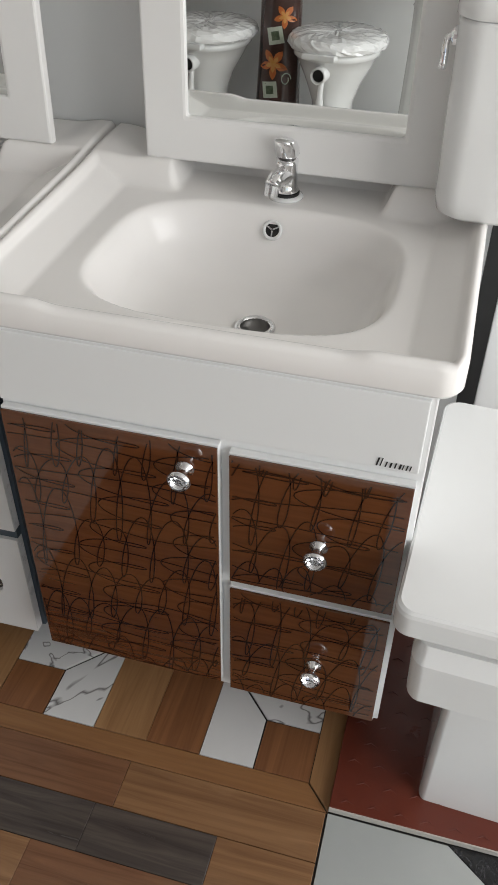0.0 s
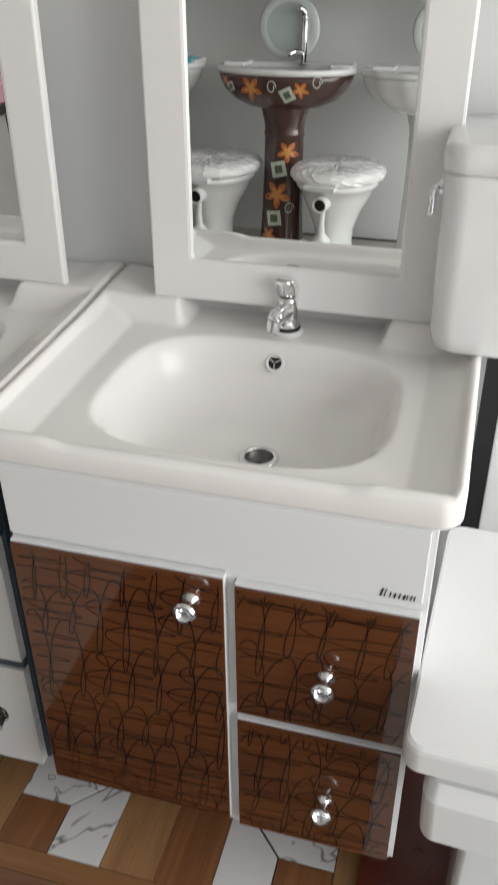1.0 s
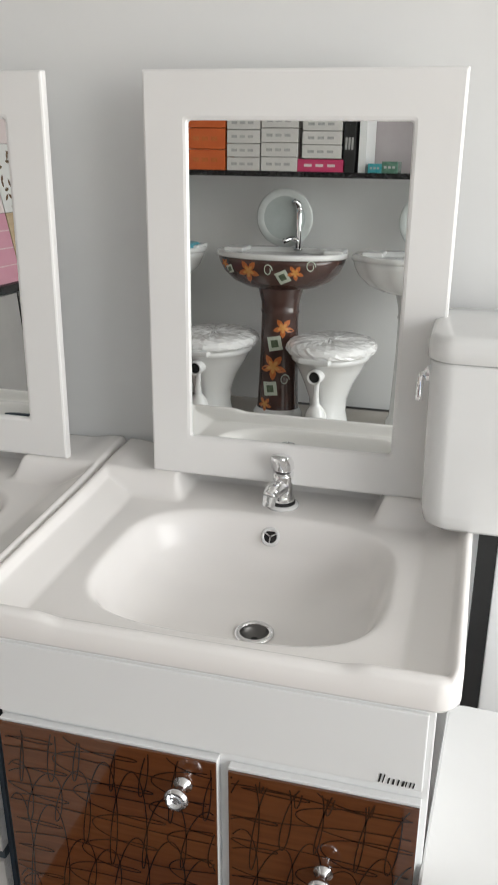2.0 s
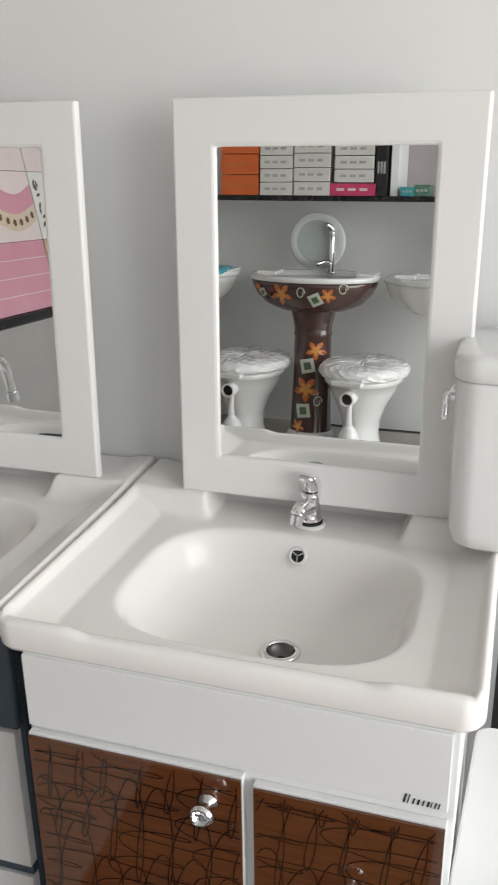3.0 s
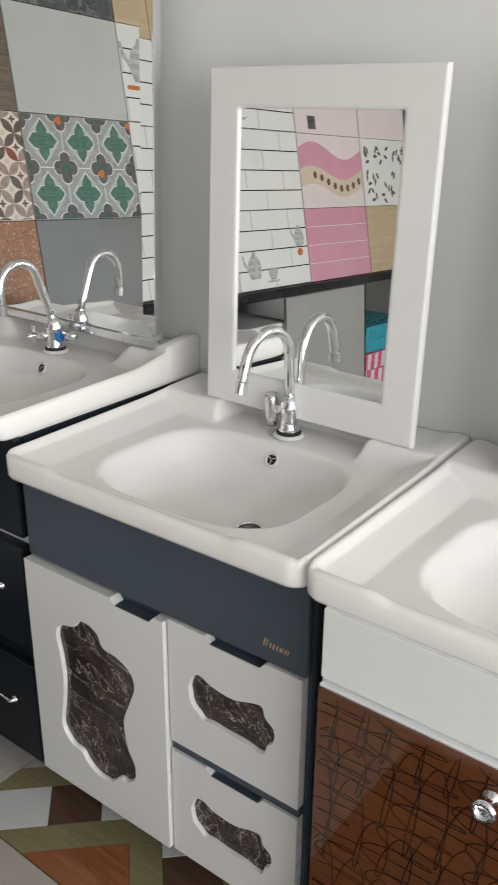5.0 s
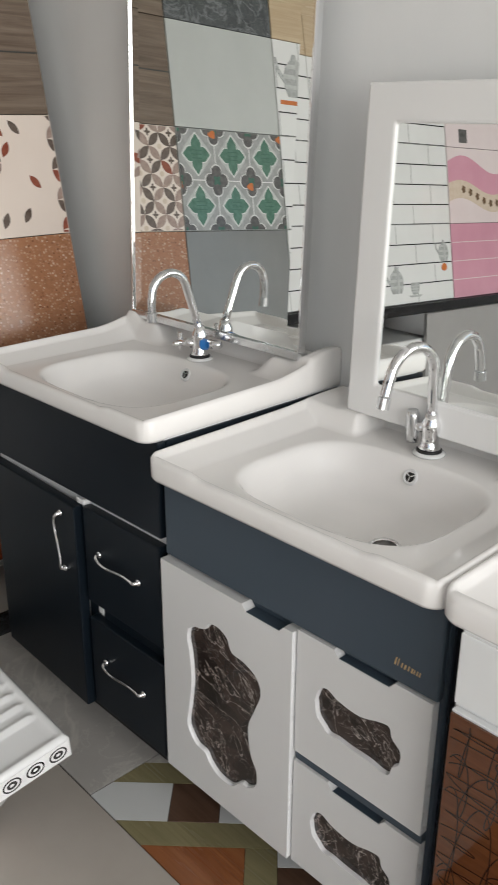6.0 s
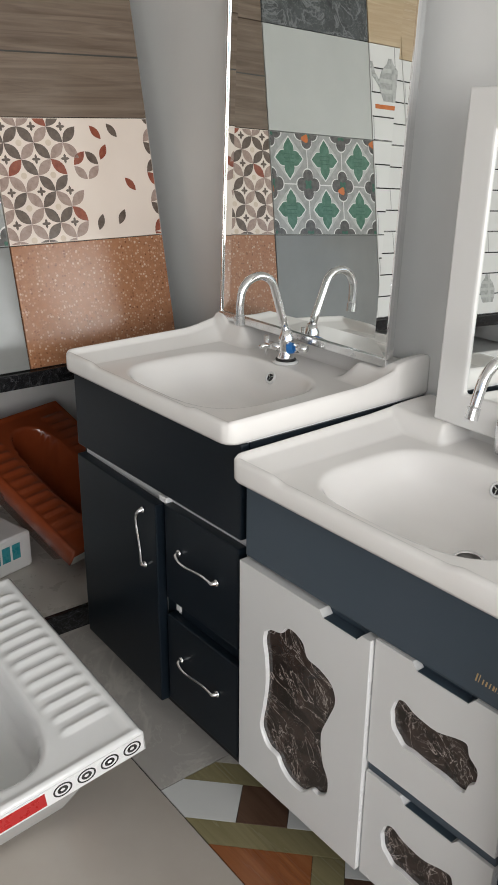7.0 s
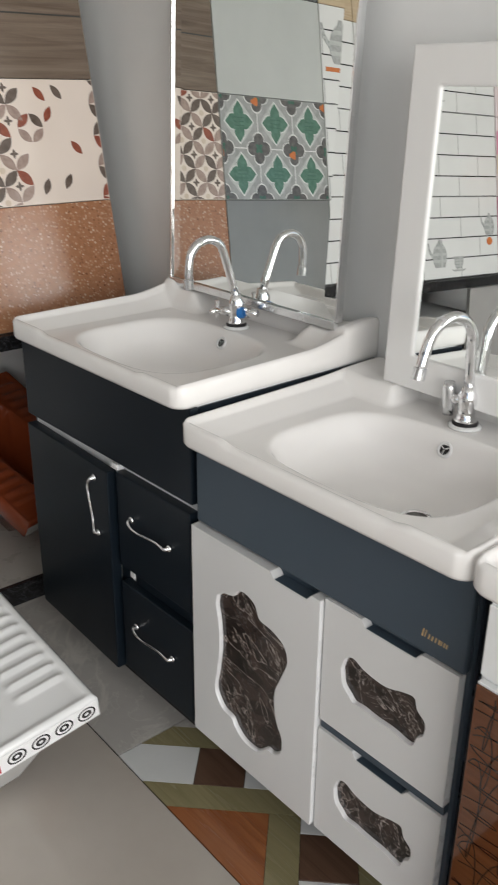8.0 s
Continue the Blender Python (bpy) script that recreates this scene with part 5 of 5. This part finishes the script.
def pedestal_basin(m, label, glaze, foot, prints_on, fluted=False):
    """A wall basin on a waisted column; faces +y."""
    th = thing("pedestal_basin", m, label, "wash basin")

    def shell(w, d, k):
        o = oval(w, d, 72)
        return [(x * (1 + k * abs(math.sin(7 * math.atan2(y, x)))), y * (1 + k * abs(math.sin(7 * math.atan2(y, x))))) for x, y in o] if fluted else o
    column = part("column", loft([(shell(w, d, 0.03), z) for w, d, z in COLUMN]), glaze, th, "", True)
    if foot is not glaze:
        part("foot_ring", loft([(oval(0.258, 0.222), 0.0), (oval(0.256, 0.220), 0.048), (oval(0.222, 0.192), 0.072)]), foot, th, "white foot", True)
    bowl = part("bowl", loft([(shell(w, d, 0.05), z) for w, d, z in BOWL], cap=True), glaze, th, "", True)
    part("rim", loft([(shell(0.648, 0.473, 0.05), 0.847), (shell(0.662, 0.487, 0.05), 0.852), (shell(0.660, 0.485, 0.05), 0.868), (shell(0.645, 0.470, 0.05), 0.874), (oval(0.56, 0.39, 72), 0.870), (oval(0.50, 0.33, 72), 0.830), (oval(0.30, 0.2, 72), 0.78)], cap=False), M_porcelain, th, "white inner glaze and rim", True)
    for x in (-0.235, 0.265):
        part("soap_ledge", box(x - 0.05, x + 0.05, -0.10, 0.06, 0.862, 0.884, 0.009, 3), M_porcelain, th)
    if prints_on:
        for sections, body, flowers, squares, stems in (
                (COLUMN, column, ((0.035, 0.500, 0.052), (-0.010, 0.300, 0.070), (-0.050, 0.100, 0.040)), ((-0.005, 0.420, 0.036, 12), (-0.022, 0.185, 0.036, 8)), ((0.050, 0.235),)),
                (BOWL, bowl, ((-0.115, 0.790, 0.058), (0.115, 0.790, 0.040), (-0.255, 0.815, 0.026)), ((0.055, 0.768, 0.030, 24), (-0.225, 0.790, 0.020, 20)), ((-0.015, 0.800), (0.185, 0.820)))):
            petals, hearts, squares_, centres, lines = (bmesh.new() for _ in range(5))
            for x, z, r in flowers:
                transfer(petals, star_flower(x, z, r, 0.3), sections, 0.0020)
                transfer(hearts, star_flower(x, z, r * 0.55, 0.3), sections, 0.0032)
            for x, z, r, deg in squares:
                transfer(squares_, tilted_square(x, z, r, deg), sections, 0.0020)
                transfer(centres, tilted_square(x, z, r * 0.52, deg), sections, 0.0034)
            for x, z in stems:
                tube([(x + 0.022 * math.cos(a) * (1 - a / 14), bulge(sections, x + 0.022 * math.cos(a) * (1 - a / 14), z + 0.030 * math.sin(a) * (1 - a / 14)) + 0.001, z + 0.030 * math.sin(a) * (1 - a / 14)) for a in (0.4 * k for k in range(18))], 0.0026, 6, lines)
            for nm, b_, mt, lb_ in (("flower_print", petals, M_flame, "orange flower transfers"), ("flower_heart", hearts, M_amber, "amber flower hearts"), ("square_print", squares_, M_palesq, "pale square transfers"), ("square_heart", centres, M_darkleaf, "dark green square hearts"), ("curl_print", lines, M_palesq, "pale curling stems")):
                tagged(part(nm, b_, mt, body, lb_), kind="stuff")
    return th


M_amber = surface("amber_print", (0.62, 0.27, 0.06), (0.70, 0.36, 0.12), 50, 0.2)
M_palesq = surface("pale_sage_print", (0.50, 0.55, 0.46), (0.62, 0.66, 0.57), 50, 0.2)
M_darkleaf = surface("dark_sage_print", (0.06, 0.09, 0.05), (0.16, 0.20, 0.13), 60, 0.2)
M_film = surface("milky_film", (0.80, 0.80, 0.80), (0.86, 0.86, 0.86), 20, 0.12)


def round_closet(m, label):
    """An old-style pan seen from behind: flared bowl, outlet hole, wrapped seat; its back faces +y."""
    th = thing("water_closet", m, label, "toilet", "toilets along the far wall")
    part("bowl", loft([(oval(0.21, 0.27), 0.0), (oval(0.20, 0.26), 0.04), (oval(0.175, 0.23), 0.10), (oval(0.185, 0.25), 0.17), (oval(0.245, 0.31), 0.25), (oval(0.32, 0.41, dy=-0.02), 0.32), (oval(0.365, 0.47, dy=-0.02), 0.365), (oval(0.385, 0.50, dy=-0.02), 0.372), (oval(0.385, 0.50, dy=-0.02), 0.398)]), M_porcelain, th, "", True)
    seat_ = part("seat", loft([(oval(0.395, 0.50, dy=-0.02), 0.399), (oval(0.415, 0.52, dy=-0.02), 0.405), (oval(0.415, 0.52, dy=-0.02), 0.425), (oval(0.39, 0.49, dy=-0.02), 0.440)]), M_pvc, th, "white seat in crumpled clear wrap", True)
    bm_ = bmesh.new()
    rows_ = []
    for r_, z_ in ((0.99, 0.398), (1.03, 0.404), (1.06, 0.412), (1.07, 0.422), (1.05, 0.434), (1.02, 0.444), (0.95, 0.452), (0.86, 0.457), (0.74, 0.460), (0.60, 0.461), (0.45, 0.460), (0.30, 0.460), (0.12, 0.460)):
        rows_.append([bm_.verts.new((x * r_ + random.uniform(-0.004, 0.004), y * r_ + random.uniform(-0.004, 0.004), z_ + random.uniform(-0.002, 0.005))) for x, y in oval(0.415, 0.52, 56, -0.02)])
    skin(bm_, rows_)
    bm_.faces.new(rows_[-1])
    part("wrap", bm_, M_film, seat_, "crumpled glossy film")
    part("hinge_block", box(-0.075, 0.075, 0.205, 0.262, 0.384, 0.408, 0.006), M_pvc, seat_)
    part("outlet", lathe([(0.034, -0.10), (0.036, 0.030), (0.029, 0.034), (0.025, 0.0), (0.0, 0.0)], 24, pose(0, 0.215, 0.318, -90, 0, 0)), M_porcelain, th, "", True)
    # dark disc set in the outlet in place of its inner shade
    part("outlet_hole", lathe([(0.0, 0.020), (0.0255, 0.020)], 20, pose(0, 0.215, 0.318, -90, 0, 0)), M_dark, th)
    part("trap", tube(curve([(0, 0.19, 0.29), (0, 0.20, 0.22), (0, 0.195, 0.165), (0, 0.185, 0.09), (0, 0.175, 0.0)], 4), [0.014] * 5 + [0.018] * 3 + [0.030, 0.042, 0.050, 0.054] + [0.056] * 5, 16), M_porcelain, th, "", True)
    return th


pedestal_basin(pose(-0.700, YS, 0.0), "maroon pedestal basin with orange flowers and white rim", M_maroon, M_porcelain, True)
pedestal_basin(pose(-0.010, YS - 0.02, 0.0), "white fluted pedestal basin by the far wall", M_porcelain, M_porcelain, False, True)
pedestal_basin(pose(-1.440, YS - 0.02, 0.0), "plain white pedestal basin with cyan lid on it", M_porcelain, M_porcelain, False)
lid = tagged(part("plastic_lid", loft([(scaled(rounded(0.34, 0.26, 0.05), 1, 1), 0.0), (scaled(rounded(0.34, 0.26, 0.05), 1, 1), 0.018), (scaled(rounded(0.34, 0.26, 0.05), 0.94, 0.92), 0.026)]), M_cyan), "cyan plastic seat lid resting on the white basin", "lid")
lid.location = (-1.32, YS + 0.02, 0.866)
round_closet(pose(-0.420, YS + 0.08, 0.0, 0, 0, 8), "white round toilet with wrapped seat, outlet turned out")
round_closet(pose(-1.030, YS + 0.08, 0.0, 0, 0, 5), "white round toilet with wrapped seat, turned aside")
# grey-green that paints the wall's reflection onto the round panes
M_wallreflection = surface("painted_wall_reflection", (0.46, 0.51, 0.50), (0.54, 0.59, 0.58), 8, 0.10)
M_frost = surface("frosted_ring", (0.60, 0.64, 0.63), (0.68, 0.72, 0.71), 20, 0.35)


def ring_mirror(x, label):
    th = thing("round_mirror", pose(x, YS - 0.200, 0.872, -3, 0, 0), label, "mirror")
    part("mirror_pane", moved(lathe([(0.0, 0.006), (0.108, 0.006), (0.108, -0.002), (0.0, -0.002)], 48), pose(0, 0, 0.148, -90, 0, 0)), M_wallreflection, th, "mirror glass painted in the tone of the wall it reflects")
    part("frosted_ring", moved(lathe([(0.1085, 0.0065), (0.112, 0.008), (0.140, 0.006), (0.148, 0.002), (0.148, -0.002), (0.1085, -0.002)], 48), pose(0, 0, 0.148, -90, 0, 0)), M_frost, th, "pale frosted glass ring", True)


ring_mirror(-0.735, "round mirror with frosted glass ring behind the maroon basin")
ring_mirror(-0.005, "round mirror with frosted glass ring behind a white basin")
for x, y in ((-0.655, YS - 0.175), ):
    tp = thing("pillar_tap", pose(x, y, 0.864), "tall chrome pillar tap on the maroon basin", "tap")
    part("column", lathe([(0.0, 0.0), (0.026, 0.0), (0.026, 0.006), (0.016, 0.010), (0.015, 0.20), (0.018, 0.21), (0.0, 0.215)], 20), M_chrome, tp, "", True)
    part("spout", tube(curve([(-0.005, 0.010, 0.050), (-0.030, 0.045, 0.058), (-0.060, 0.080, 0.046)], 4), 0.012, 12), M_chrome, tp, "", True)
    part("lever", tube(curve([(0.0, 0.0, 0.212), (-0.010, 0.012, 0.232), (-0.026, 0.030, 0.244)], 4), [0.016] * 5 + [0.012] * 4, 12), M_chrome, tp, "", True)

# shelf with cartons above
# mauve grey that puts the right bay's shade into colour
M_bayshade = surface("mauve_bay_shade", (0.36, 0.32, 0.33), (0.42, 0.38, 0.385), 5, 0.5)
sh = thing("carton_shelf", pose(-0.6, YF, 1.222), "dark shelf with white divider carrying stacked cartons", "shelf", kind="structure")
part("shelf_board", box(-1.5, 1.3, 0.0, 0.36, 0.0, 0.026, 0.002), M_granite, sh)
# sheet over the wall, coloured as the shade in this bay
part("bay_back", box(0.2855, 1.30, 0.0, 0.012, 0.0262, 0.60), M_bayshade, sh, "mauve grey sheet standing in for the bay's shade")
# unseen board added above the cartons to shade the bays
part("top_board", box(-1.5, 1.3, 0.0, 0.36, 0.601, 0.626, 0.002), M_granite, sh)
part("divider", box(0.250, 0.285, 0.0, 0.34, 0.0262, 0.60), M_pvc, sh)
part("divider", box(-1.45, -1.415, 0.0, 0.34, 0.0262, 0.60), M_pvc, sh)
M_orangebox = surface("orange_carton", (0.56, 0.105, 0.02), (0.64, 0.14, 0.03), 12, 0.4)
M_whitebox = surface("white_printed_carton", (0.58, 0.57, 0.55), (0.66, 0.65, 0.63), 25, 0.45)
M_magenta = surface("magenta_carton", (0.50, 0.04, 0.12), (0.58, 0.06, 0.16), 14, 0.4)


def carton(x, z, w, h, material, label, mark):
    c = thing("carton", pose(x, YS - 0.19, z), label, "carton", "cartons on the far shelf")
    part("box", box(0, w - 0.004, 0.0, 0.175, 0.0, h - 0.003, 0.003), material, c)
    bm_ = bmesh.new()
    for k in range(3):
        box(w * (0.14 + 0.24 * k), w * (0.30 + 0.24 * k), 0.1745, 0.1758, h * 0.38, h * 0.58, bm=bm_)
    tagged(part("print_bars", bm_, mark, c), kind="stuff")


for k in range(3):
    carton(-1.20, 1.2485 + 0.098 * k, 0.20, 0.098, M_orangebox, "orange carton in a stack on the shelf", M_flame)
for k in range(4):
    carton(-0.995, 1.2485 + 0.063 * k, 0.170, 0.063, M_whitebox, "white printed carton in a stack on the shelf", M_silver)
    carton(-0.822, 1.2485 + 0.066 * k, 0.185, 0.066, M_whitebox, "white printed carton in a stack on the shelf", M_silver)
    if k:
        carton(-0.620, 1.2485 + 0.062 * k, 0.195, 0.062, M_whitebox, "white printed carton in a stack on the shelf", M_silver)
carton(-0.640, 1.2485, 0.235, 0.060, M_magenta, "magenta carton under white cartons on the shelf", M_palepink)
carton(-0.30, 1.2485, 0.07, 0.045, M_teal, "small teal carton on the shelf", M_silver)
carton(-0.235, 1.2485, 0.08, 0.055, M_green, "small green carton on the shelf", M_silver)
# black block added to fill the shaded gap before the divider
carton(-0.42, 1.2485, 0.060, 0.27, M_dark, "narrow black block standing in for the dark gap by the divider", M_silver)
